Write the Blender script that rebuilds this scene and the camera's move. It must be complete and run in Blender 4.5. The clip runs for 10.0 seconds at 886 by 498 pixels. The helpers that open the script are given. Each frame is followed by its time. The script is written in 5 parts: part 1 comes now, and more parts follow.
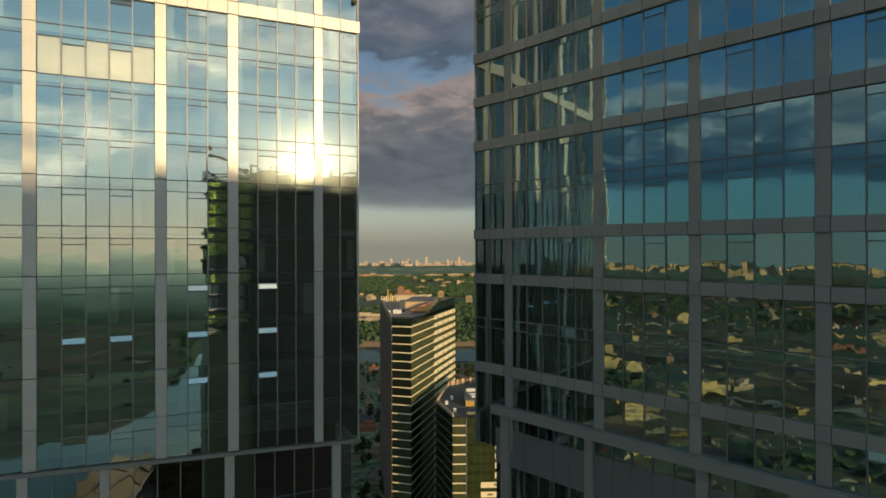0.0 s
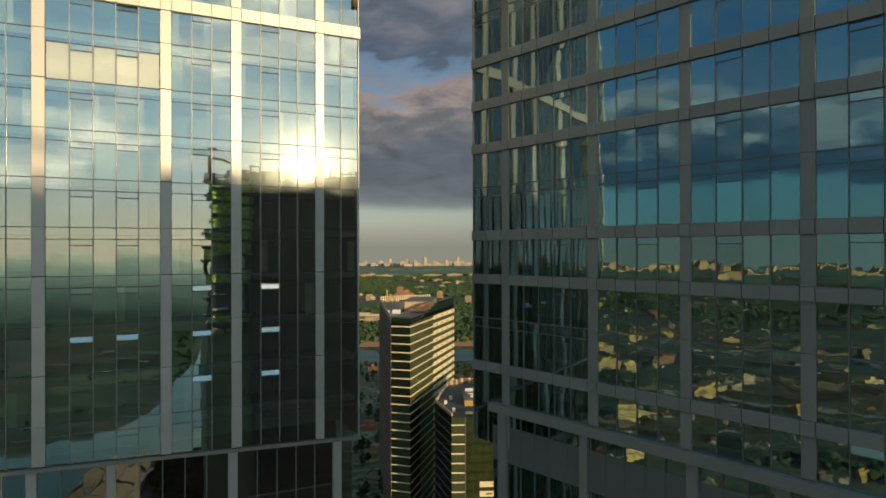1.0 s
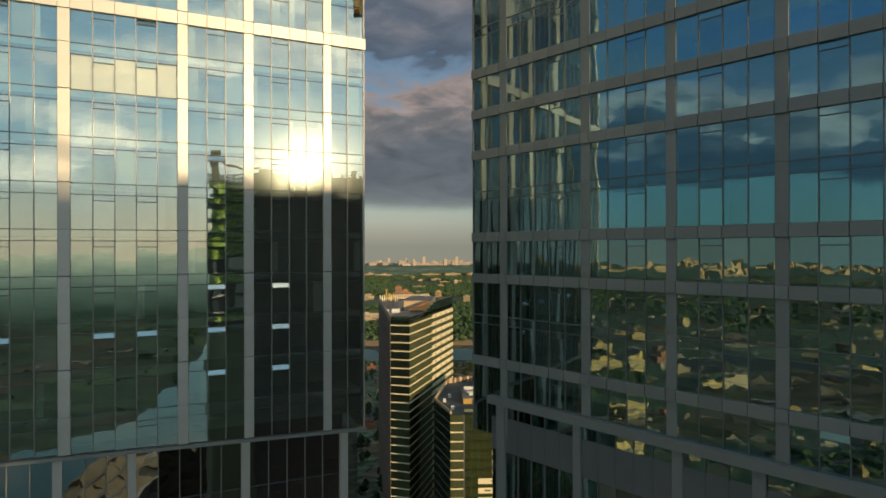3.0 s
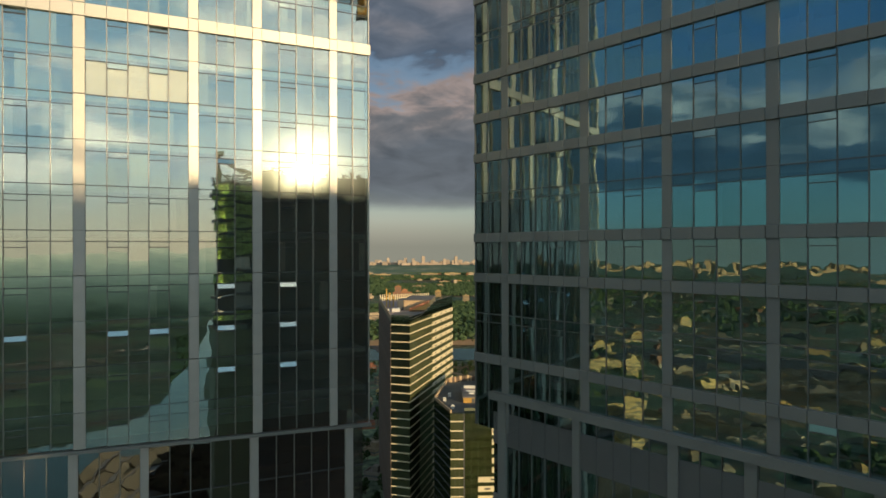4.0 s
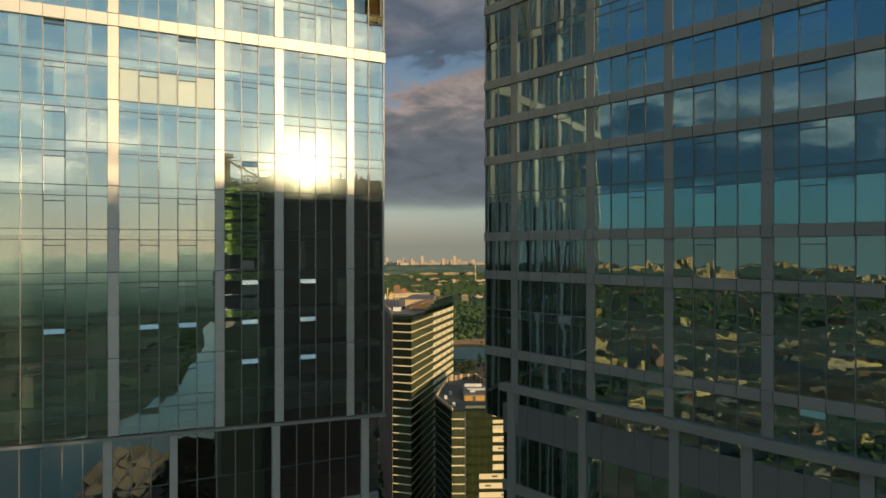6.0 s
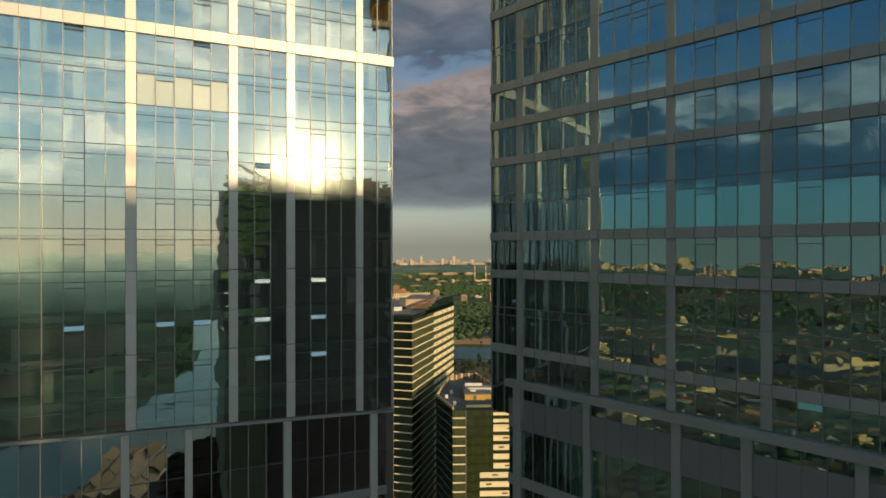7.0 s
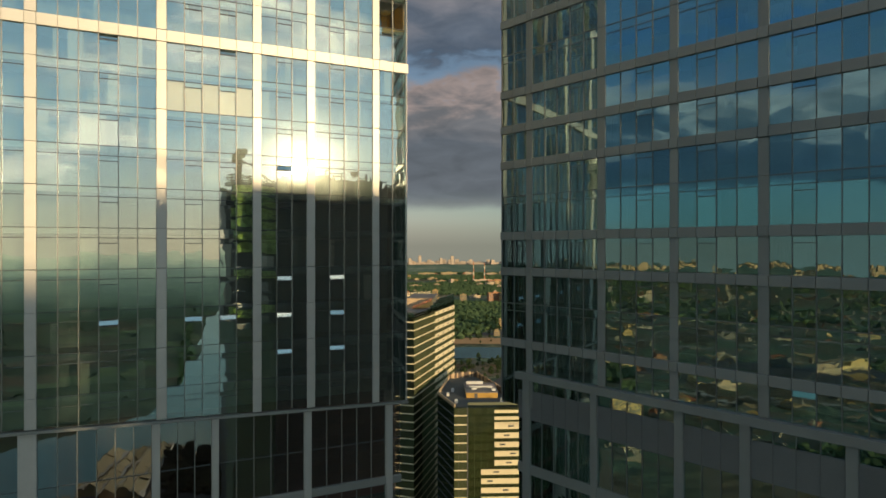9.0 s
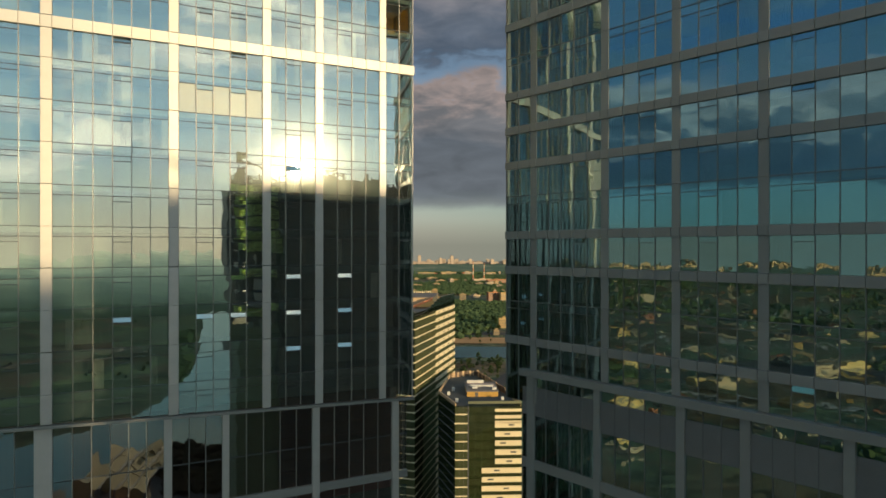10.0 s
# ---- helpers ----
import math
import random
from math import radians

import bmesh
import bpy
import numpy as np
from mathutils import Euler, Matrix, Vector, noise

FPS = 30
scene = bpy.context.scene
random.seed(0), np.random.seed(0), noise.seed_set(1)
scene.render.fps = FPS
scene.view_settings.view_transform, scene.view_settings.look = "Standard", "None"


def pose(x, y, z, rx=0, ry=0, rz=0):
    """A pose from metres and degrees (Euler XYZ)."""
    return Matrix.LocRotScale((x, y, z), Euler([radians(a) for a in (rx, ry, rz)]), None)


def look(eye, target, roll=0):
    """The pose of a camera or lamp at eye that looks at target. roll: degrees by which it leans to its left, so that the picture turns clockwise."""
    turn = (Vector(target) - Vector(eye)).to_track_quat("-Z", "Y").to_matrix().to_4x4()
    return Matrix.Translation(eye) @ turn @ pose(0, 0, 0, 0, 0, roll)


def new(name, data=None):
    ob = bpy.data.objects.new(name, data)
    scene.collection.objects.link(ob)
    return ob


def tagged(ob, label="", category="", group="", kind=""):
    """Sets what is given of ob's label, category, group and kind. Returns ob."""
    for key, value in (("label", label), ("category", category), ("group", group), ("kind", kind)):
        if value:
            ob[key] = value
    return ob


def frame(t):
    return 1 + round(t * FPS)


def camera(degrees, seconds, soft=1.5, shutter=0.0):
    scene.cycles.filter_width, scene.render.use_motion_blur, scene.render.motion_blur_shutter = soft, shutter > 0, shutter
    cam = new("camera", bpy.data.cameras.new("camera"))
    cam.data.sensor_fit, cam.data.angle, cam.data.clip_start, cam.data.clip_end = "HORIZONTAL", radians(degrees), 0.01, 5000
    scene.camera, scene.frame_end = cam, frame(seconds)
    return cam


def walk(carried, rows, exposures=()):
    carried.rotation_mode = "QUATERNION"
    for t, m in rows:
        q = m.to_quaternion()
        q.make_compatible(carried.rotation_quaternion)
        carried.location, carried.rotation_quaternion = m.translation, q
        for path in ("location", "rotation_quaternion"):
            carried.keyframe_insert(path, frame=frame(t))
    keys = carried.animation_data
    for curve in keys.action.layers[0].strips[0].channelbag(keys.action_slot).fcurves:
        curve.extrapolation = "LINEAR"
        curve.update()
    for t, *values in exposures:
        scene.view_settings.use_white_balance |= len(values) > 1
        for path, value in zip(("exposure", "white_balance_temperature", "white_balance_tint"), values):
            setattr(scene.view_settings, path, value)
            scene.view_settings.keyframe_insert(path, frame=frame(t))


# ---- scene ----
# ---- camera ----
cam = camera(70.0, 10.0, soft=1.68)
METRES, STRETCH, EYE, TURN = 20.0, 0.7773, 148.0, -25.79
ROWS = [
    (0.0, 0.0, 0.0, 0.0, 0.0, 0.06, 0.14),
    (0.5, 0.0027, -0.0389, 0.0015, -0.03, 0.07, 0.13),
    (1.0, 0.0026, -0.079, 0.0034, -0.06, 0.07, 0.12),
    (1.5, 0.0003, -0.1209, 0.0048, -0.09, 0.06, 0.11),
    (2.0, -0.0038, -0.1679, 0.0062, -0.12, 0.05, 0.12),
    (2.5, -0.0073, -0.2195, 0.008, -0.15, 0.04, 0.12),
    (4.0, -0.0289, -0.3788, 0.0133, -0.22, -0.0, 0.12),
    (4.5, -0.0434, -0.4276, 0.0126, -0.25, 0.01, 0.11),
    (5.0, -0.0599, -0.476, 0.0108, -0.28, 0.0, 0.08),
    (5.5, -0.0775, -0.5254, 0.0084, -0.3, -0.01, 0.06),
    (7.0, -0.1392, -0.6796, 0.0041, -0.39, -0.01, 0.06),
    (7.5, -0.1587, -0.7284, 0.0026, -0.42, -0.0, 0.04),
    (8.0, -0.1779, -0.7795, 0.0012, -0.44, -0.01, 0.03),
    (8.5, -0.197, -0.8285, 0.0001, -0.47, -0.01, 0.02),
    (9.0, -0.217, -0.8774, -0.0009, -0.5, -0.03, 0.01),
    (9.5, -0.2369, -0.9225, -0.0028, -0.53, -0.05, -0.01),
    (10.0, -0.2516, -0.9556, -0.0042, -0.54, -0.06, -0.03),
]
walk(cam, [(t, pose(0, 0, EYE, 0, 0, TURN) @ pose(METRES * x, METRES * STRETCH * y, METRES * z, 90 + pitch / STRETCH, roll, yaw / STRETCH))
           for t, x, y, z, yaw, pitch, roll in ROWS],
     [(0.0, 0.0), (2.5, 0.05), (5.0, 0.02), (5.5, 0.0), (7.0, 0.08), (8.0, 0.0), (9.0, 0.02), (9.5, 0.08), (10.0, 0.06)])

# ---- world, sun, exposure ----
SUN_AZ, SUN_EL = 166.2, 6.95


def link(tree, a, b):
    tree.links.new(a, b)


def node(tree, kind, **values):
    n = tree.nodes.new(kind)
    for key, value in values.items():
        n.inputs[key].default_value = value
    return n


def math_node(tree, op, a, b=None, clamp=False):
    n = tree.nodes.new("ShaderNodeMath")
    n.operation, n.use_clamp = op, clamp
    for i, v in enumerate((a, b)):
        if v is None:
            continue
        if isinstance(v, (int, float)):
            n.inputs[i].default_value = v
        else:
            link(tree, v, n.inputs[i])
    return n.outputs[0]


def mix_colour(tree, fac, a, b, blend="MIX"):
    n = tree.nodes.new("ShaderNodeMix")
    n.data_type, n.blend_type = "RGBA", blend
    for i, v in ((0, fac), (6, a), (7, b)):
        if isinstance(v, (int, float, tuple)):
            n.inputs[i].default_value = v
        else:
            link(tree, v, n.inputs[i])
    return n.outputs[2]


def ramp(tree, fac, stops):
    n = tree.nodes.new("ShaderNodeValToRGB")
    els = n.color_ramp.elements
    while len(els) < len(stops):
        els.new(0.5)
    for e, (pos, col) in zip(els, stops):
        e.position, e.color = pos, (*col, 1) if len(col) == 3 else col
    link(tree, fac, n.inputs[0])
    return n.outputs[0]


def build_world():
    world = bpy.data.worlds.new("sky")
    scene.world = world
    world.use_nodes = True
    t = world.node_tree
    t.nodes.clear()
    sky = t.nodes.new("ShaderNodeTexSky")
    sky.sky_type, sky.sun_disc = "NISHITA", False
    sky.sun_elevation, sky.sun_rotation = radians(SUN_EL), radians(SUN_AZ)
    sky.altitude, sky.air_density, sky.dust_density, sky.ozone_density = 150, 1.0, 0.35, 2.5
    coord = t.nodes.new("ShaderNodeTexCoord")
    sep = t.nodes.new("ShaderNodeSeparateXYZ")
    link(t, coord.outputs["Generated"], sep.inputs[0])
    up = math_node(t, "MAXIMUM", sep.outputs[2], 0.004)
    level = t.nodes.new("ShaderNodeCombineXYZ")
    link(t, sep.outputs[0], level.inputs[0])
    link(t, sep.outputs[1], level.inputs[1])
    link(t, up, level.inputs[2])
    link(t, level.outputs[0], sky.inputs["Vector"])
    # how far a direction points toward the sun's side, 0 to 1
    sunward = math_node(t, "SUBTRACT", math_node(t, "MULTIPLY", sep.outputs[0], math.sin(radians(SUN_AZ))), math_node(t, "MULTIPLY", sep.outputs[1], -math.cos(radians(SUN_AZ))))
    sunward = math_node(t, "ADD", math_node(t, "MULTIPLY", sunward, 0.5), 0.5, clamp=True)
    tone = lambda r, g, b: (r / SKY, g / SKY, b / SKY, 1)
    # thin bright veil round the sun
    veil = ramp(t, sunward, [(0.46, (0, 0, 0)), (0.60, (0.34, 0.34, 0.34)), (1.0, (0.62, 0.62, 0.62))])
    base = mix_colour(t, veil, sky.outputs[0], tone(0.52, 0.80, 0.92))
    # ground haze along the horizon
    haze_tone = ramp(t, sunward, [(0.10, tone(0.40, 0.39, 0.36)), (0.30, tone(0.13, 0.275, 0.25)), (0.55, tone(0.45, 0.45, 0.38)), (0.92, tone(0.88, 0.74, 0.50))])
    haze = ramp(t, up, [(0.0, (0.85, 0.85, 0.85)), (0.05, (0.6, 0.6, 0.6)), (0.16, (0, 0, 0))])
    base = mix_colour(t, haze, base, haze_tone)
    # deeper blue over the west
    toward = math_node(t, "ADD", math_node(t, "MULTIPLY", sep.outputs[0], -0.985), math_node(t, "MULTIPLY", sep.outputs[1], 0.17))
    west = ramp(t, toward, [(0.72, (0, 0, 0)), (0.93, (1, 1, 1))])
    base = mix_colour(t, west, base, (0.62, 0.93, 1.22, 1), "MULTIPLY")
    base = mix_colour(t, math_node(t, "MULTIPLY", west, ramp(t, up, [(0.16, (0, 0, 0)), (0.36, (0.7, 0.7, 0.7))])), base, tone(0.055, 0.185, 0.40))
    # smoke brown just over the western roofs
    smoke = math_node(t, "MULTIPLY", ramp(t, up, [(0.0, (0.8, 0.8, 0.8)), (0.045, (0, 0, 0))]), ramp(t, sunward, [(0.30, (1, 1, 1)), (0.55, (0, 0, 0))]))
    base = mix_colour(t, smoke, base, tone(0.21, 0.215, 0.165))
    # the cloud deck, seen flat from below
    flat = math_node(t, "ADD", up, 0.20)
    comb = t.nodes.new("ShaderNodeCombineXYZ")
    link(t, math_node(t, "DIVIDE", sep.outputs[0], flat), comb.inputs[0])
    link(t, math_node(t, "DIVIDE", sep.outputs[1], flat), comb.inputs[1])
    link(t, math_node(t, "MULTIPLY", up, 5.0), comb.inputs[2])
    big = node(t, "ShaderNodeTexNoise", Scale=1.25, Detail=8.0, Roughness=0.56, Distortion=0.25)
    link(t, comb.outputs[0], big.inputs["Vector"])
    tall = t.nodes.new("ShaderNodeVectorMath")
    tall.operation = "MULTIPLY"
    tall.inputs[1].default_value = (1.0, 1.0, 2.9)
    link(t, coord.outputs["Generated"], tall.inputs[0])
    fine = node(t, "ShaderNodeTexNoise", Scale=8.5, Detail=9.0, Roughness=0.60, Distortion=0.15)
    link(t, tall.outputs[0], fine.inputs["Vector"])
    billow = node(t, "ShaderNodeTexNoise", Scale=3.6, Detail=9.0, Roughness=0.55, Distortion=0.2)
    link(t, tall.outputs[0], billow.inputs["Vector"])
    # heavier cloud away from the sun
    away = math_node(t, "ADD", math_node(t, "MULTIPLY", sep.outputs[1], 0.88), math_node(t, "MULTIPLY", sep.outputs[0], -0.47))
    both = math_node(t, "ADD", math_node(t, "MULTIPLY", big.outputs[0], 0.55), math_node(t, "MULTIPLY", billow.outputs[0], 0.45))
    dens = math_node(t, "ADD", both, math_node(t, "SUBTRACT", math_node(t, "MULTIPLY", math_node(t, "MAXIMUM", away, 0.0), 0.22), 0.055))
    # clearer, whiter broken cloud over the west
    dens = math_node(t, "SUBTRACT", dens, math_node(t, "MULTIPLY", west, 0.045))
    # two banks of bright cloud on the sun's side
    for bank_az, bank_el, wide in ((190.0, 13.0, 0.982), (172.0, 24.0, 0.988)):
        dot = t.nodes.new("ShaderNodeVectorMath")
        dot.operation = "DOT_PRODUCT"
        ba, be = radians(bank_az), radians(bank_el)
        dot.inputs[1].default_value = (math.sin(ba) * math.cos(be), math.cos(ba) * math.cos(be), math.sin(be))
        link(t, coord.outputs["Generated"], dot.inputs[0])
        dens = math_node(t, "ADD", dens, math_node(t, "MULTIPLY", ramp(t, dot.outputs["Value"], [(wide, (0, 0, 0)), (0.999, (1, 1, 1))]), 0.075))
    low = ramp(t, up, [(0.045, (0, 0, 0)), (0.12, (1, 1, 1))])
    mask = math_node(t, "MULTIPLY", ramp(t, dens, [(0.47, (0, 0, 0)), (0.54, (1, 1, 1))]), low)
    # long soft decks of cloud, flat below and ragged above, on the sides away from the sun
    wide = t.nodes.new("ShaderNodeVectorMath")
    wide.operation = "MULTIPLY"
    wide.inputs[1].default_value = (1.0, 1.0, 2.6)
    link(t, coord.outputs["Generated"], wide.inputs[0])
    swell = node(t, "ShaderNodeTexNoise", Scale=5.5, Detail=6.0, Roughness=0.52, Distortion=0.35)
    link(t, wide.outputs[0], swell.inputs["Vector"])
    tuft = node(t, "ShaderNodeTexNoise", Scale=15.0, Detail=7.0, Roughness=0.55, Distortion=0.5)
    link(t, wide.outputs[0], tuft.inputs["Vector"])
    rag = math_node(t, "ADD", math_node(t, "MULTIPLY", math_node(t, "SUBTRACT", swell.outputs[0], 0.5), 0.24), math_node(t, "MULTIPLY", math_node(t, "SUBTRACT", tuft.outputs[0], 0.5), 0.10))
    # the flat undersides stay flat: little raggedness low down
    rag = math_node(t, "MULTIPLY", rag, ramp(t, up, [(0.05, (0.08, 0.08, 0.08)), (0.11, (0.22, 0.22, 0.22)), (0.20, (1, 1, 1))]))
    deck = math_node(t, "ADD", up, rag)
    g = lambda v: (v, v, v)
    north_mask = ramp(t, deck, [(0.060, g(0)), (0.072, g(0.85)), (0.10, g(1)), (0.225, g(1)), (0.250, g(0.42)), (0.268, g(0.42)), (0.290, g(1)), (0.60, g(0.9))])
    north_tone = ramp(t, deck, [(0.06, tone(0.20, 0.215, 0.215)), (0.085, tone(0.125, 0.142, 0.160)), (0.15, tone(0.112, 0.130, 0.152)), (0.195, tone(0.165, 0.168, 0.178)), (0.225, tone(0.32, 0.262, 0.245)), (0.262, tone(0.20, 0.22, 0.26)),
                                (0.285, tone(0.085, 0.115, 0.160)), (0.34, tone(0.115, 0.138, 0.175)), (0.40, tone(0.19, 0.185, 0.20)), (0.46, tone(0.11, 0.135, 0.18))])
    # thin veils drifting over the western blue
    drift = math_node(t, "MULTIPLY", ramp(t, math_node(t, "ADD", math_node(t, "MULTIPLY", swell.outputs[0], 0.6), math_node(t, "MULTIPLY", tuft.outputs[0], 0.4)), [(0.42, g(0)), (0.60, g(0.8))]), ramp(t, up, [(0.18, g(0)), (0.26, g(1))]))
    base = mix_colour(t, math_node(t, "MULTIPLY", drift, west), base, tone(0.115, 0.225, 0.290))
    west_mask = ramp(t, deck, [(0.088, g(0)), (0.096, g(1)), (0.150, g(1)), (0.215, g(0.85)), (0.250, g(0.12)), (0.300, g(0.05)), (0.335, g(0.7)), (0.42, g(0.3))])
    west_tone = ramp(t, deck, [(0.088, tone(0.060, 0.125, 0.175)), (0.13, tone(0.052, 0.108, 0.170)), (0.165, tone(0.085, 0.155, 0.215)), (0.205, tone(0.19, 0.255, 0.285)), (0.235, tone(0.46, 0.50, 0.48)), (0.27, tone(0.14, 0.24, 0.36)), (0.36, tone(0.085, 0.19, 0.33))])
    crest = math_node(t, "MULTIPLY", ramp(t, tuft.outputs[0], [(0.50, g(0)), (0.66, g(1))]), ramp(t, deck, [(0.135, g(0)), (0.185, g(1)), (0.235, g(1)), (0.27, g(0))]))
    west_tone = mix_colour(t, crest, west_tone, tone(0.44, 0.48, 0.45))
    mottle = math_node(t, "ADD", math_node(t, "MULTIPLY", tuft.outputs[0], 0.9), 0.55)
    deck_mask = mix_colour(t, west, north_mask, west_mask)
    deck_tone = mix_colour(t, 1.0, mix_colour(t, west, north_tone, west_tone), mottle, "MULTIPLY")
    white = ramp(t, fine.outputs[0], [(0.36, tone(0.70, 0.80, 0.82)), (0.50, tone(1.15, 1.12, 0.98)), (0.62, tone(1.9, 1.7, 1.35))])
    sunny = ramp(t, sunward, [(0.42, (0, 0, 0)), (0.72, (1, 1, 1))])
    thin = math_node(t, "MULTIPLY", mask, 0.85)
    full = mix_colour(t, sunny, mix_colour(t, deck_mask, base, deck_tone), mix_colour(t, thin, base, white))
    bg = node(t, "ShaderNodeBackground", Strength=SKY)
    link(t, full, bg.inputs[0])
    out = t.nodes.new("ShaderNodeOutputWorld")
    link(t, bg.outputs[0], out.inputs[0])


SKY = 0.12
build_world()
az, el = radians(SUN_AZ), radians(SUN_EL)
SUN_WAY = Vector((math.sin(az) * math.cos(el), math.cos(az) * math.cos(el), math.sin(el)))
sun_data = bpy.data.lights.new("sun", "SUN")
sun_data.energy, sun_data.angle, sun_data.color = 5.0, radians(0.9), (1.0, 0.74, 0.40)
sun = new("sun", sun_data)
sun.matrix_world = look(SUN_WAY * 900 + Vector((0, 0, 200)), (0, 0, 200))


# ---- materials ----
def material(name):
    m = bpy.data.materials.new(name)
    m.use_nodes = True
    t = m.node_tree
    t.nodes.clear()
    out = t.nodes.new("ShaderNodeOutputMaterial")
    return m, t, out


def surface(name, colour, rough=0.6, metal=0.0, vary=0.15, scale=0.8, fine=9.0, bump=0.0, spec=0.5, each=0.06):
    """A worn solid surface: two scales of tone, a little difference from piece to piece, fine relief."""
    m, t, out = material(name)
    p = node(t, "ShaderNodeBsdfPrincipled", Roughness=rough, Metallic=metal)
    p.inputs["Specular IOR Level"].default_value = spec
    coord = t.nodes.new("ShaderNodeTexCoord")
    info = t.nodes.new("ShaderNodeObjectInfo")
    n1 = node(t, "ShaderNodeTexNoise", Scale=scale, Detail=4.0)
    n2 = node(t, "ShaderNodeTexNoise", Scale=fine, Detail=5.0)
    link(t, coord.outputs["Object"], n1.inputs["Vector"])
    link(t, coord.outputs["Object"], n2.inputs["Vector"])
    tone = math_node(t, "ADD", math_node(t, "MULTIPLY", n1.outputs[0], vary * 2), math_node(t, "MULTIPLY", n2.outputs[0], vary))
    tone = math_node(t, "ADD", tone, math_node(t, "MULTIPLY", info.outputs["Random"], each * 2))
    tone = math_node(t, "ADD", tone, 1.0 - vary * 1.5 - each)
    bright = t.nodes.new("ShaderNodeVectorMath")
    bright.operation = "SCALE"
    bright.inputs[0].default_value = colour
    link(t, tone, bright.inputs["Scale"])
    link(t, bright.outputs[0], p.inputs["Base Color"])
    link(t, math_node(t, "ADD", math_node(t, "MULTIPLY", n2.outputs[0], 0.2), rough - 0.1), p.inputs["Roughness"])
    if bump:
        b = node(t, "ShaderNodeBump", Strength=0.6, Distance=bump)
        link(t, n2.outputs[0], b.inputs["Height"])
        link(t, b.outputs[0], p.inputs["Normal"])
    link(t, p.outputs[0], out.inputs[0])
    return m


def facade_glass(name, tint, through_tint, gloss, rough, wave, scale, glare=0.012, bow=0.0, detail=1.5, spread=0.10):
    """Coated window glass: part mirror, part clear, each pane slightly bowed."""
    m, t, out = material(name)
    coord = t.nodes.new("ShaderNodeTexCoord")
    info = t.nodes.new("ShaderNodeObjectInfo")
    shift = t.nodes.new("ShaderNodeVectorMath")
    shift.operation = "ADD"
    link(t, coord.outputs["Object"], shift.inputs[0])
    comb = t.nodes.new("ShaderNodeCombineXYZ")
    for i, f in enumerate((37.0, 91.0, 53.0)):
        link(t, math_node(t, "MULTIPLY", info.outputs["Random"], f), comb.inputs[i])
    link(t, comb.outputs[0], shift.inputs[1])
    n = node(t, "ShaderNodeTexNoise", Scale=scale, Detail=detail, Roughness=0.45)
    link(t, shift.outputs[0], n.inputs["Vector"])
    height = math_node(t, "MULTIPLY", n.outputs[0], wave)
    if bow:
        # each pane pillowed in or out by a millimetre or two
        sep = t.nodes.new("ShaderNodeSeparateXYZ")
        link(t, coord.outputs["Object"], sep.inputs[0])
        across = math_node(t, "POWER", math_node(t, "ABSOLUTE", math_node(t, "MULTIPLY", sep.outputs[0], 1.25)), 2.0)
        along = math_node(t, "POWER", math_node(t, "ABSOLUTE", math_node(t, "MULTIPLY", math_node(t, "SUBTRACT", sep.outputs[2], 1.3), 0.77)), 2.0)
        # most panes nearly flat, a few strongly dished
        squared = math_node(t, "MULTIPLY", info.outputs["Random"], info.outputs["Random"])
        amount = math_node(t, "MULTIPLY", math_node(t, "ADD", math_node(t, "MULTIPLY", squared, squared), 0.08), bow)
        height = math_node(t, "ADD", height, math_node(t, "MULTIPLY", math_node(t, "ADD", across, along), amount))
    b = node(t, "ShaderNodeBump", Strength=1.0, Distance=1.0)
    link(t, height, b.inputs["Height"])
    # the coating differs a little from pane to pane
    coating = t.nodes.new("ShaderNodeVectorMath")
    coating.operation = "SCALE"
    coating.inputs[0].default_value = tint
    jumble = math_node(t, "FRACT", math_node(t, "MULTIPLY", info.outputs["Random"], 57.31))
    link(t, math_node(t, "ADD", math_node(t, "MULTIPLY", jumble, spread), 1.0 - spread * 0.55), coating.inputs["Scale"])
    g = node(t, "ShaderNodeBsdfGlossy", Roughness=rough)
    link(t, coating.outputs[0], g.inputs["Color"])
    link(t, b.outputs[0], g.inputs["Normal"])
    # a rough second lobe widens the sun's glint, standing in for lens glow
    glare_lobe = node(t, "ShaderNodeBsdfGlossy", Color=(*tint, 1), Roughness=0.16)
    coat = node(t, "ShaderNodeMixShader", Fac=glare)
    link(t, g.outputs[0], coat.inputs[1])
    link(t, glare_lobe.outputs[0], coat.inputs[2])
    clear = node(t, "ShaderNodeBsdfTransparent", Color=(*through_tint, 1))
    fres = node(t, "ShaderNodeFresnel", IOR=1.5)
    fac = math_node(t, "ADD", math_node(t, "MULTIPLY", fres.outputs[0], 1.0 - gloss), gloss, clamp=True)
    mix = t.nodes.new("ShaderNodeMixShader")
    link(t, fac, mix.inputs[0])
    link(t, clear.outputs[0], mix.inputs[1])
    link(t, coat.outputs[0], mix.inputs[2])
    link(t, mix.outputs[0], out.inputs[0])
    return m


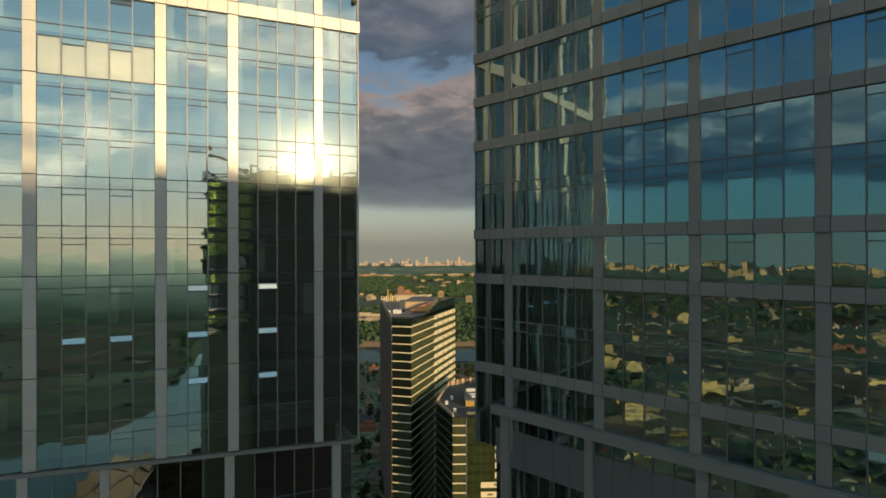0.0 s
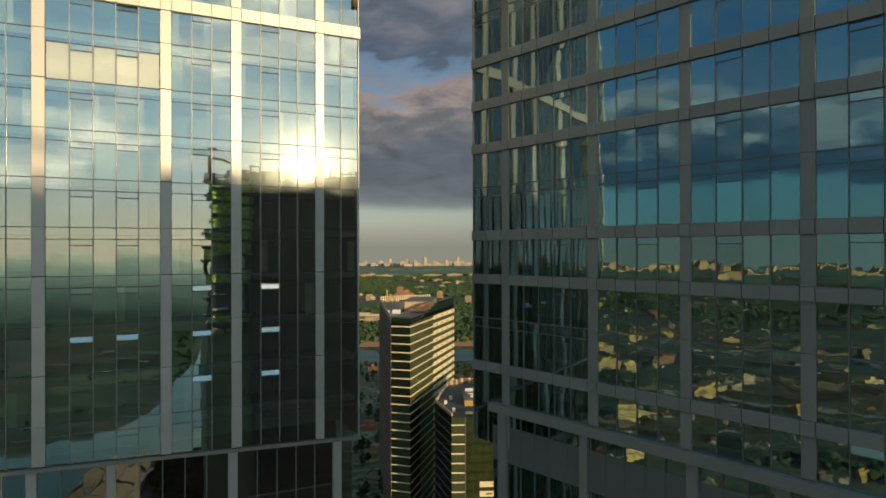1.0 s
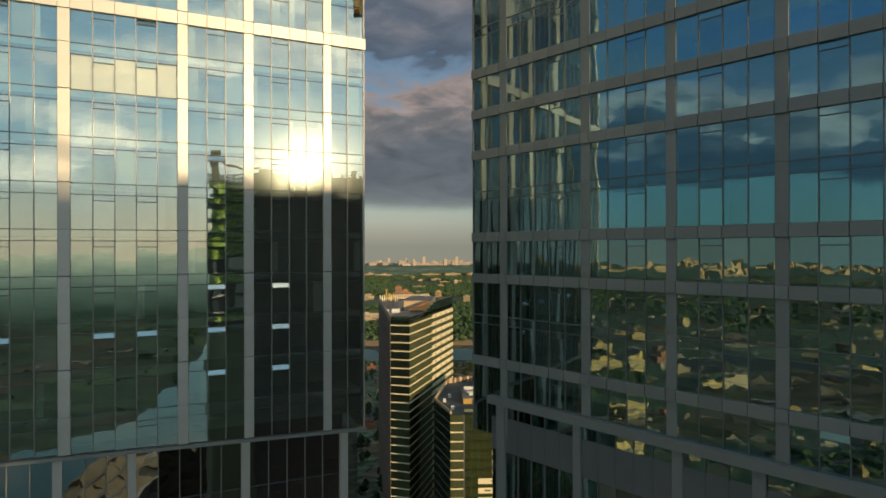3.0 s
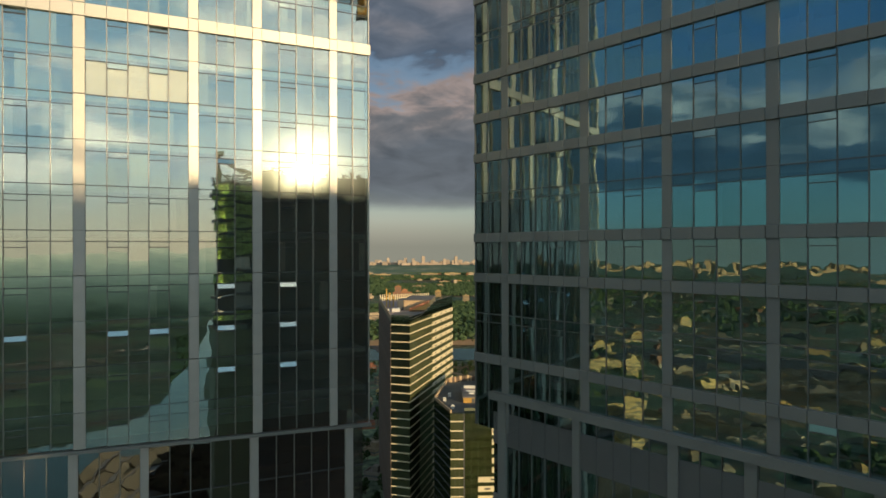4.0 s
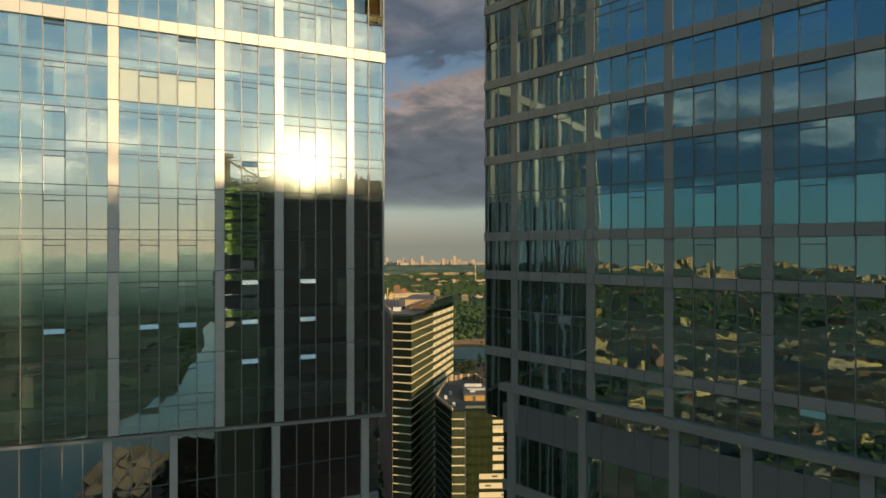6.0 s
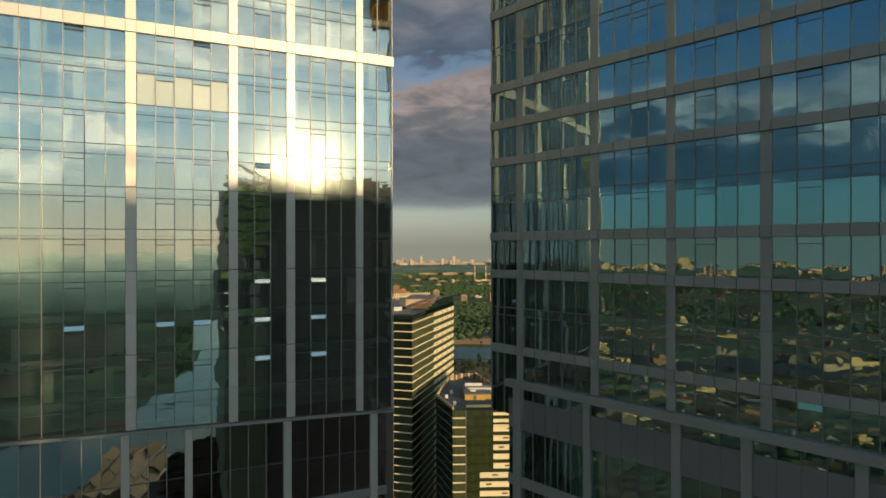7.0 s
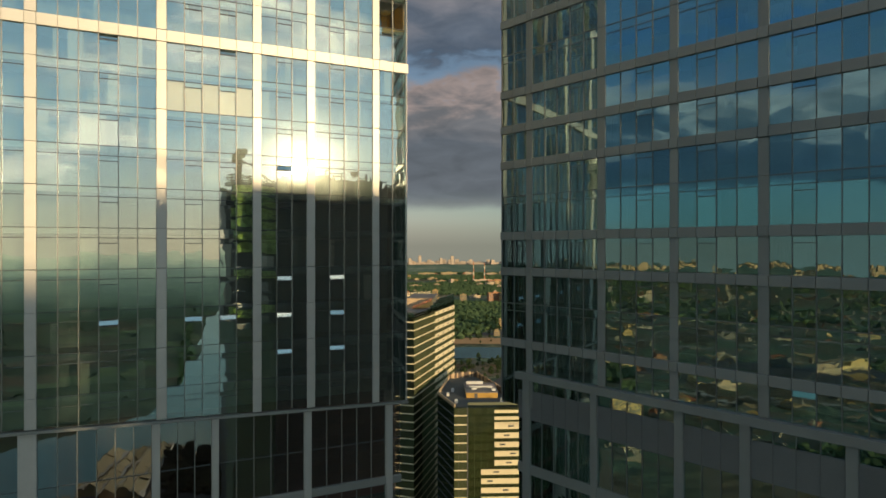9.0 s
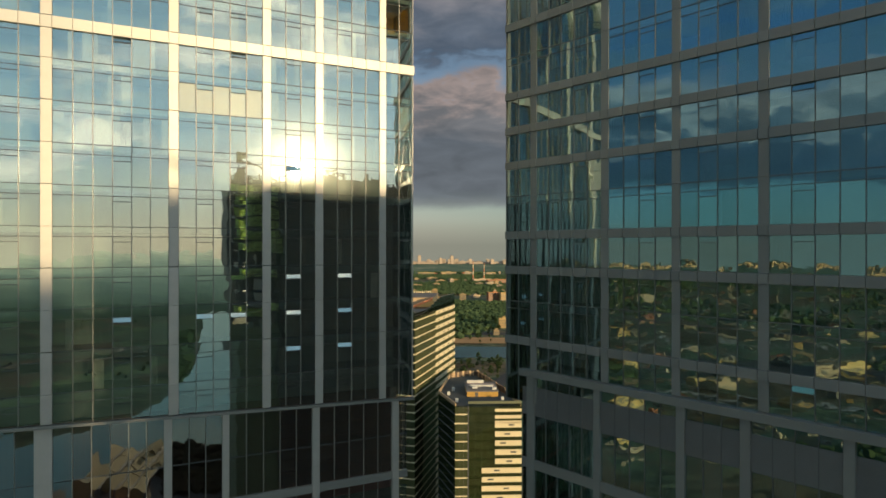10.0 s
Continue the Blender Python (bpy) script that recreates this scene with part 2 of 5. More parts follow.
def netting(name, colour):
    """Thin building-site netting that lets the light glow through."""
    m, t, out = material(name)
    coord = t.nodes.new("ShaderNodeTexCoord")
    n = node(t, "ShaderNodeTexNoise", Scale=1.1, Detail=5.0)
    link(t, coord.outputs["Object"], n.inputs["Vector"])
    c = Vector(colour)
    col = ramp(t, n.outputs[0], [(0.35, tuple(c * 0.45)), (0.58, tuple(c * 1.2))])
    d, tr = t.nodes.new("ShaderNodeBsdfDiffuse"), t.nodes.new("ShaderNodeBsdfTranslucent")
    mix = node(t, "ShaderNodeMixShader", Fac=0.75)
    for b, i in ((d, 1), (tr, 2)):
        link(t, col, b.inputs[0])
        link(t, b.outputs[0], mix.inputs[i])
    link(t, mix.outputs[0], out.inputs[0])
    return m


M = {
    "glass_pale": facade_glass("glass_pale", (0.84, 0.92, 0.92), (0.88, 0.95, 0.92), 0.32, 0.010, 0.0052, 0.5, glare=0.015, bow=0.0036, spread=0.08),
    "glass_pale_far": facade_glass("glass_pale_far", (0.84, 0.92, 0.92), (0.88, 0.95, 0.92), 0.32, 0.010, 0.0045, 0.5, glare=0.015),
    "glass_clear": facade_glass("glass_clear", (0.80, 0.92, 0.90), (0.97, 0.98, 0.97), 0.08, 0.010, 0.0045, 0.5),
    "glass_blue": facade_glass("glass_blue", (0.62, 0.81, 0.80), (0.80, 0.88, 0.88), 0.33, 0.004, 0.0052, 0.55, 0.0, 0.0056, 2.5, 0.22),
    "glass_blue_flat": facade_glass("glass_blue_flat", (0.62, 0.81, 0.80), (0.80, 0.88, 0.88), 0.33, 0.004, 0.0042, 0.50, 0.0, 0.0050, 2.0, 0.22),
    "glass_blue_far": facade_glass("glass_blue_far", (0.60, 0.82, 0.78), (0.80, 0.88, 0.88), 0.33, 0.004, 0.006, 0.42, 0.0),
    "glass_teal": facade_glass("glass_teal", (0.66, 0.80, 0.78), (0.74, 0.82, 0.78), 0.34, 0.05, 0.006, 0.3, 0.0),
    "glass_green": facade_glass("glass_green", (0.32, 0.40, 0.30), (0.76, 0.81, 0.70), 0.20, 0.05, 0.003, 0.3, 0.0),
    "glass_olive": facade_glass("glass_olive", (0.36, 0.42, 0.34), (0.86, 0.89, 0.78), 0.20, 0.05, 0.003, 0.3, 0.0, spread=0.5),
    "glass_smoke": facade_glass("glass_smoke", (0.70, 0.76, 0.76), (0.80, 0.78, 0.77), 0.33, 0.004, 0.0038, 0.50, 0.0, 0.0040, 2.0, 0.22),
    "cladding": surface("cladding", (0.44, 0.425, 0.395), 0.42, 0.25, 0.13, 0.7, 6.0),
    "mullion": surface("mullion", (0.20, 0.195, 0.18), 0.45, 0.2, 0.08),
    "joint": surface("joint", (0.05, 0.055, 0.06), 0.6, 0.0, 0.1),
    "panel_grey": surface("panel_grey", (0.225, 0.226, 0.212), 0.5, 0.15, 0.12, 0.4, 5.0, each=0.08),
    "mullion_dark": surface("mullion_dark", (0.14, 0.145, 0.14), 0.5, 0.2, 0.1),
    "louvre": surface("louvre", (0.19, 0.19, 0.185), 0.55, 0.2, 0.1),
    "interior": surface("interior", (0.31, 0.33, 0.33), 0.9, 0.0, 0.2, 0.3),
    "interior_pale": surface("interior_pale", (0.62, 0.64, 0.62), 0.9, 0.0, 0.2, 0.3),
    "podium_rooms": surface("podium_rooms", (0.17, 0.10, 0.085), 0.9, 0.0, 0.35, 0.12, 1.0),
    "blind": surface("blind", (0.64, 0.62, 0.58), 0.9, 0.0, 0.10, 0.6, 3.0, each=0.14),
    "curtain": surface("curtain", (0.50, 0.46, 0.42), 0.9, 0.0, 0.12, 1.2, 5.0, each=0.25),
    "strip": surface("strip", (0.60, 0.52, 0.34), 0.7, 0.0, 0.08, 0.2, 2.0),
    "dark_wall": surface("dark_wall", (0.085, 0.088, 0.088), 0.5, 0.1, 0.15),
    "green_core": surface("green_core", (0.115, 0.125, 0.075), 0.7, 0.0, 0.25, 0.15, 1.5),
    "olive_core": surface("olive_core", (0.17, 0.17, 0.12), 0.7, 0.0, 0.35, 0.12, 0.9),
    "dark_felt": surface("dark_felt", (0.065, 0.072, 0.072), 0.9, 0.0, 0.3, 0.15, 2.0),
    "roof_felt": surface("roof_felt", (0.16, 0.145, 0.13), 0.9, 0.0, 0.3, 0.15, 2.0),
    "brick_red": surface("brick_red", (0.42, 0.17, 0.09), 0.8, 0.0, 0.2, 0.2, 2.0),
    "yellow_panel": surface("yellow_panel", (0.46, 0.28, 0.06), 0.6, 0.0, 0.15, 0.3, 2.0),
    "tan_roof": surface("tan_roof", (0.46, 0.33, 0.20), 0.85, 0.0, 0.2, 0.2, 2.0),
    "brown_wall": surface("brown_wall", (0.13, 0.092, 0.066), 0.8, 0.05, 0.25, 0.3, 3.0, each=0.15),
    "pale_unit": surface("pale_unit", (0.55, 0.54, 0.50), 0.6, 0.1, 0.15, 0.5, 4.0),
    "pink_felt": surface("pink_felt", (0.36, 0.27, 0.24), 0.9, 0.0, 0.2, 0.3, 3.0),
    "steel": surface("steel", (0.13, 0.11, 0.10), 0.6, 0.3, 0.2),
    "net_grey": surface("net_grey", (0.17, 0.215, 0.14), 0.9, 0.0, 0.35, 0.25, 1.5),
    "ochre_translucent": netting("ochre_translucent", (0.62, 0.42, 0.10)),
    "tower_green": netting("green_netting", (0.66, 0.82, 0.42)),
}


# ---- building blocks ----
def part(name, bm, mat, parent=None, label="", at=None):
    me = bpy.data.meshes.new(name)
    bm.to_mesh(me)
    bm.free()
    me.materials.append(mat)
    ob = new(name, me)
    if parent:
        ob.parent = parent
    if at is not None:
        ob.matrix_basis = at
    return tagged(ob, label)


def add_box(bm, x0, x1, y0, y1, z0, z1, shear=0.0):
    """A box; shear lifts its far x end by that many metres."""
    v = [bm.verts.new((x, y, z + (shear if x == x1 else 0))) for z in (z0, z1) for y in (y0, y1) for x in (x0, x1)]
    for f in ((0, 2, 3, 1), (4, 5, 7, 6), (0, 1, 5, 4), (1, 3, 7, 5), (3, 2, 6, 7), (2, 0, 4, 6)):
        bm.faces.new([v[i] for i in f])


BOXES = {}


def box_mesh(name, w, d, h, mat, bevel=0.0):
    """A shared box mesh, its origin at the middle of its foot's front edge line."""
    key = (name, round(w, 3), round(d, 3), round(h, 3), mat.name)
    if key not in BOXES:
        bm = bmesh.new()
        add_box(bm, -w / 2, w / 2, 0, d, 0, h)
        if bevel:
            bmesh.ops.bevel(bm, geom=bm.edges[:], offset=bevel, segments=1, affect="EDGES")
        me = bpy.data.meshes.new(name)
        bm.to_mesh(me)
        bm.free()
        me.materials.append(mat)
        BOXES[key] = me
    return BOXES[key]


def piece(name, mesh, parent, m):
    ob = new(name, mesh)
    ob.parent = parent
    ob.matrix_basis = m
    return ob


def bar(name, parent, x0, x1, y0, d, z0, z1, mat, bevel=0.0):
    return piece(name, box_mesh(name, x1 - x0, d, z1 - z0, mat, bevel), parent, Matrix.Translation(((x0 + x1) / 2, y0, z0)))


def thing(name, m, label, category, group="", kind=""):
    ob = new(name)
    ob.matrix_basis = m
    ob.empty_display_size = 0.5
    return tagged(ob, label, category, group, kind)


def extrude_outline(bm, outline, z0, z1):
    low = [bm.verts.new((x, y, z0)) for x, y in outline]
    top = [bm.verts.new((x, y, z1)) for x, y in outline]
    n = len(outline)
    bm.faces.new(top)
    bm.faces.new(low[::-1])
    for i in range(n):
        bm.faces.new((low[i], low[(i + 1) % n], top[(i + 1) % n], top[i]))
    bmesh.ops.recalc_face_normals(bm, faces=bm.faces[:])


rng = random.Random(7)


def columns(pillars, counts, start, end):
    """The panes' edges, bay by bay, between the pillars."""
    edges = [start] + [e for p in pillars for e in p] + [end]
    bays = []
    for i, n in enumerate(counts):
        a, b = edges[2 * i], edges[2 * i + 1]
        bays.append([a + (b - a) * j / n for j in range(n + 1)])
    return bays


def shell(parent, x0, x1, depth, z0, z1, levels, mat):
    """The dark rooms behind the glass: back walls, ends, slabs and partitions."""
    bm = bmesh.new()
    add_box(bm, x0 + 0.05, x1 - 0.05, 5.0, depth, z0, z1)
    part("core", bm, mat, parent)
    bar("roof_slab", parent, x0, x1, -0.2, depth + 0.3, z1, z1 + 1.2, M["panel_grey"])
    for x in (x0 + 0.02, x1 - 0.27):
        bar("end_wall", parent, x, x + 0.25, 0.12, 4.85, z0, z1, M["dark_wall"])
    for z in levels:
        if z0 - 0.1 < z < z1:
            bar("floor_slab", parent, x0 + 0.28, x1 - 0.28, 0.12, 4.88, z - 0.55, z - 0.10, mat)


# ---- the pale tower ----
H = 3.73
L_LEVELS = [131.2 + H * k for k in range(-12, 22)]
pale = thing("office_tower", pose(0, 54.53, 0), "pale glass office tower with light metal pillars and bands", "office building", "towers")
L_PILLARS = [(-17.9, -17.0), (-7.5, -6.63), (1.26, 2.08), (6.70, 7.53), (13.88, 14.63)]
L_COUNTS = [3, 6, 5, 3, 4, 2]
L_BAYS = columns(L_PILLARS, L_COUNTS, -22.75, 17.82)
LEDGE = lambda x: 131.42 - 0.0325 * (x - 7.0)


def tower_pale():
    shell(pale, -22.75, 17.82, 30, 131.3, 205, L_LEVELS, M["interior"])
    rest = bmesh.new()
    flaps = {(2, 1): (2, 10), (2, 3): (2, 9, 10), (3, 1): (1, 2, 3, 6), (4, 1): (1, 2, 3), (1, 3): (2, 9)}
    for bi, bay in enumerate(L_BAYS):
        for pi in range(len(bay) - 1):
            a, b = bay[pi], bay[pi + 1]
            w = b - a - 0.06
            hinged = (bi, pi) in ((1, 3), (2, 1), (2, 3), (3, 1), (4, 1), (0, 1))
            for k in range(0, 20):
                z0 = 131.2 + H * k
                lo = max(z0 + 0.03, LEDGE((a + b) / 2) + 0.12) if k == 0 else z0 + 0.03
                top = z0 + H - 0.9
                if k == 9:
                    top = z0 + H - 1.09
                tilt = Euler((rng.gauss(0, 0.0020), 0, rng.gauss(0, 0.0022))).to_matrix().to_4x4()
                if k <= 11:
                    open_flap = hinged and k in flaps.get((bi, pi), ())
                    wtop = top - 0.5 if hinged else top - 0.03
                    piece("window_pane", box_mesh("window_pane", w, 0.03, round(wtop - lo, 2), M["glass_clear" if (bi, k) in ((2, 8), (5, 11)) else "glass_pale"]), pale,
                          Matrix.Translation(((a + b) / 2, 0.02, lo)) @ tilt)
                    if hinged:
                        fm = Matrix.Translation(((a + b) / 2, 0.02, top - 0.04)) @ Euler((radians(-19 if open_flap else rng.gauss(0, 0.1)), 0, 0)).to_matrix().to_4x4() @ Matrix.Translation((0, 0, -0.42))
                        piece("vent_flap", box_mesh("vent_flap", w - 0.05, 0.03, 0.42, M["glass_pale"]), pale, fm)
                        bar("vent_rail", pale, a + 0.03, b - 0.03, -0.03, 0.08, top - 0.52, top - 0.46, M["joint"])
                    if k != 9:
                        piece("spandrel_pane", box_mesh("spandrel_pane", w, 0.03, 0.84, M["glass_pale_far"]), pale, Matrix.Translation(((a + b) / 2, 0.02, top + 0.03)) @ tilt)
                else:
                    add_box(rest, a + 0.03, b - 0.03, 0.02, 0.05, lo, top + 0.87)
            # blinds drawn down behind some panes
            for k in range(1, 12):
                drawn = bi == 2 and k == 8 and pi < 5
                z0 = 131.2 + H * k
                if drawn:
                    bar("blind", pale, a + 0.06, b - 0.06, 0.16, 0.02, round(z0 + 0.05, 2), round(z0 + H - 0.93, 2), M["blind"])
                elif rng.random() < (0.5 if k in (7, 8, 9, 10) else 0.14):
                    # part-drawn curtains
                    w2 = rng.choice((0.35, 0.55, 0.8, 1.4))
                    x0 = a + 0.06 if rng.random() < 0.5 else b - 0.06 - w2
                    bar("curtain", pale, x0, x0 + w2, 0.32, 0.05, round(z0 + 0.05, 2), round(z0 + H - 0.93, 2), M["curtain"])
        # uprights
        for e in bay[1:-1]:
            bar("mullion", pale, e - 0.035, e + 0.035, -0.07, 0.12, LEDGE(e), 167.41, M["mullion"])
            bar("mullion", pale, e - 0.035, e + 0.035, -0.07, 0.12, 168.5, 205, M["mullion"])
        for k in range(1, 20):
            z = 131.2 + H * k
            if k != 10:
                bar("transom", pale, bay[0], bay[-1], -0.03, 0.08, z - 0.03, z + 0.03, M["joint"])
                bar("transom", pale, bay[0], bay[-1], -0.025, 0.07, z - 0.925, z - 0.875, M["joint"])
    part("upper_glazing", rest, M["glass_pale_far"], pale)
    # pillar cladding, one panel a storey
    for a, b in L_PILLARS + [(17.82, 17.90), (-22.85, -22.75)]:
        for k in range(0, 19):
            z0, z1 = 131.2 + H * k, 131.2 + H * (k + 1)
            if k == 0:
                z0 = LEDGE(a)
            if k == 9:
                z1 = 167.41
            gap = 0.05 if k % 2 == 0 else 0.015
            bar("pillar_panel", pale, a, b, -0.14, 0.24, round(z0 + gap, 3), round(z1 - 0.01, 3), M["cladding"], 0.02)
    # the light band
    edges = sorted({round(e, 3) for bay in L_BAYS for e in bay})
    edges[-1] = 18.02
    for a, b in zip(edges, edges[1:]):
        bar("band_panel", pale, a + 0.008, b - 0.008, -0.22, 0.32, 167.43, 168.48, M["cladding"], 0.02)
    # the sloping ledge
    bm = bmesh.new()
    add_box(bm, -22.85, 18.02, -0.3, 0.3, LEDGE(-22.85) - 0.28, LEDGE(-22.85) - 0.02, shear=LEDGE(18.02) - LEDGE(-22.85))
    part("ledge", bm, M["panel_grey"], pale)


tower_pale()


def pale_base():
    """The set-back floors below the ledge."""
    base = thing("office_podium", pose(0, 54.53, 0), "dark glazed lower floors of the pale tower", "office building", "towers")
    bays = columns([(-18.4, -17.0), (-7.9, -7.2), (-2.6, -1.95), (6.45, 7.2), (15.5, 16.25)], [3, 6, 3, 5, 5, 1], -22.75, 17.3)
    bm = bmesh.new()
    add_box(bm, -22.7, 17.25, 5.2, 30, 0, 131.2)
    part("core", bm, M["podium_rooms"], base)
    rest = bmesh.new()
    for bay in bays:
        for a, b in zip(bay, bay[1:]):
            z = 127.0
            top = LEDGE((a + b) / 2) - 0.3
            for lo, hi in ((127.0, top), (122.95, 126.9)):
                tilt = Euler((rng.gauss(0, 0.0018), 0, rng.gauss(0, 0.0018))).to_matrix().to_4x4()
                piece("window_pane", box_mesh("base_pane", b - a - 0.05, 0.03, round(hi - lo, 2), M["glass_smoke"]), base, Matrix.Translation(((a + b) / 2, 0.3, lo)) @ tilt)
            for z in range(2, 118, 5):
                add_box(rest, a + 0.03, b - 0.03, 0.3, 0.33, z, z + 4.2)
        for e in bay[1:-1]:
            bar("mullion", base, e - 0.035, e + 0.035, 0.22, 0.14, 0, LEDGE(e) - 0.28, M["mullion"])
        bar("transom", base, bay[0], bay[-1], 0.24, 0.1, 126.92, 127.0, M["joint"])
        bar("band_panel", base, bay[0], bay[-1], 0.05, 0.35, 122.1, 122.9, M["panel_grey"])
    for bay, nxt in zip(bays, bays[1:]):
        bar("pillar_panel", base, bay[-1], nxt[0], 0.02, 0.4, 100, LEDGE(nxt[0]) - 0.3, M["cladding"], 0.02)
    part("lower_glazing", rest, M["glass_blue_far"], base)


pale_base()

# ---- the grey banded tower ----
RH = 3.8
grey = thing("office_tower", pose(26.53, 48.45, 0, 0, 0, -74.91), "grey banded glass office tower in shade", "office building", "towers")
R_PILLARS = [(3.5, 4.35), (12.34, 13.2), (19.64, 20.42), (26.96, 27.77), (35.9, 36.7), (44.7, 45.5), (52.0, 52.8)]
R_COUNTS = [2, 5, 4, 4, 5, 5, 4, 3]
R_BAYS = columns(R_PILLARS, R_COUNTS, 0.12, 58.0)
THIN = {4, 1, 8, 10}


def tower_grey():
    hang = random.Random(77)
    shell(grey, 0.1, 58, 28, 134.9, 205, [138.35 + RH * k for k in range(0, 17)], M["interior_pale"])
    rest = bmesh.new()
    for bi, bay in enumerate(R_BAYS):
        for pi in range(len(bay) - 1):
            a, b = bay[pi], bay[pi + 1]
            w = b - a - 0.06
            hinged = (bi, pi) in ((2, 2), (3, 1), (4, 1), (1, 3), (5, 1))
            for k in range(-1, 16):
                z0 = 138.35 + RH * k
                if k == -1:
                    z0 = 135.0 if bi else 131.4
                z1 = 138.35 + RH * (k + 1)
                top = z1 - (0.8 if (k + 1) in THIN else 0.85)
                if bi <= 4 and k <= 9:
                    wtop = top - 0.5 if hinged else top
                    tilt = Euler((rng.gauss(0, 0.0018), 0, rng.gauss(0, 0.0022))).to_matrix().to_4x4()
                    piece("window_pane", box_mesh("window_pane", w, 0.03, round(wtop - z0 - 0.03, 2), M["glass_blue_flat" if bi < 2 else "glass_blue"]), grey, Matrix.Translation(((a + b) / 2, 0.05, z0 + 0.03)) @ tilt)
                    if hinged:
                        open_flap = (bi, pi, k) in ((4, 1, -1), (4, 1, 5), (3, 1, 9))
                        fm = Matrix.Translation(((a + b) / 2, 0.04, top - 0.03)) @ Euler((radians(-7.5 if open_flap else rng.gauss(0, 0.15)), 0, 0)).to_matrix().to_4x4() @ Matrix.Translation((0, 0, -0.42))
                        piece("vent_flap", box_mesh("vent_flap", w - 0.05, 0.03, 0.42, M["glass_blue"]), grey, fm)
                        bar("vent_rail", grey, a + 0.03, b - 0.03, 0.0, 0.08, top - 0.52, top - 0.46, M["mullion_dark"])
                    if (k + 1) in THIN:
                        piece("spandrel_pane", box_mesh("spandrel_pane", w, 0.03, 0.74, M["glass_blue"]), grey, Matrix.Translation(((a + b) / 2, 0.05, z1 - 0.77)) @ tilt)
                else:
                    add_box(rest, a + 0.03, b - 0.03, 0.05, 0.08, z0 + 0.03, z1 - (0.03 if (k + 1) in THIN else 0.85))
        for pi in range(len(bay) - 1):
            for k in range(3, 10):
                if bi <= 4 and hang.random() < 0.34:
                    w2 = hang.choice((0.3, 0.5, 0.8, 1.3))
                    x0 = bay[pi] + 0.06 if hang.random() < 0.5 else bay[pi + 1] - 0.06 - w2
                    drop = hang.choice((0.1, 0.1, 1.2, 1.9))
                    bar("curtain", grey, round(x0, 2), round(x0 + w2, 2), 0.30, 0.05, round(138.35 + RH * k + drop, 2), round(138.35 + RH * (k + 1) - 0.88, 2), M["curtain"])
        for e in bay[1:-1]:
            bar("mullion", grey, e - 0.035, e + 0.035, -0.01, 0.12, 135.0 if bi else 131.4, 200, M["mullion_dark"])
        for k in THIN:
            z = 138.35 + RH * k
            bar("transom", grey, bay[0], bay[-1], -0.02, 0.1, z - 0.04, z + 0.04, M["mullion_dark"])
            bar("transom", grey, bay[0], bay[-1], 0.0, 0.08, z - 0.82, z - 0.76, M["mullion_dark"])
    part("upper_glazing", rest, M["glass_blue_far"], grey)
    edges = [-0.05] + [e for bay in R_BAYS for e in bay[1:]][::1]
    edges = sorted({round(e, 3) for e in edges} | {round(p, 3) for q in R_PILLARS for p in q})
    for k in range(0, 17):
        if k in THIN:
            continue
        z = 138.35 + RH * k
        for a, b in zip(edges, edges[1:]):
            bar("band_panel", grey, a + 0.022, b - 0.022, -0.16, 0.3, round(z - 0.83, 2), round(z, 2), M["panel_grey"], 0.015)
    for a, b in R_PILLARS + [(57.9, 58.6)]:
        for k in range(-1, 16):
            z0 = 138.35 + RH * k + (0.0 if k in THIN else 0.01)
            if k == -1:
                z0 = 131.4 if a < 4 else 135.05
            z1 = 138.35 + RH * (k + 1) - (0.01 if (k + 1) in THIN else 0.84)
            bar("pillar_panel", grey, a, b, 0.0, 0.24, round(z0 + 0.01, 2), round(z1, 2), M["panel_grey"], 0.015)
    bar("corner_post", grey, 0.0, 0.12, -0.03, 0.2, 131.4, 200, M["mullion_dark"])


tower_grey()


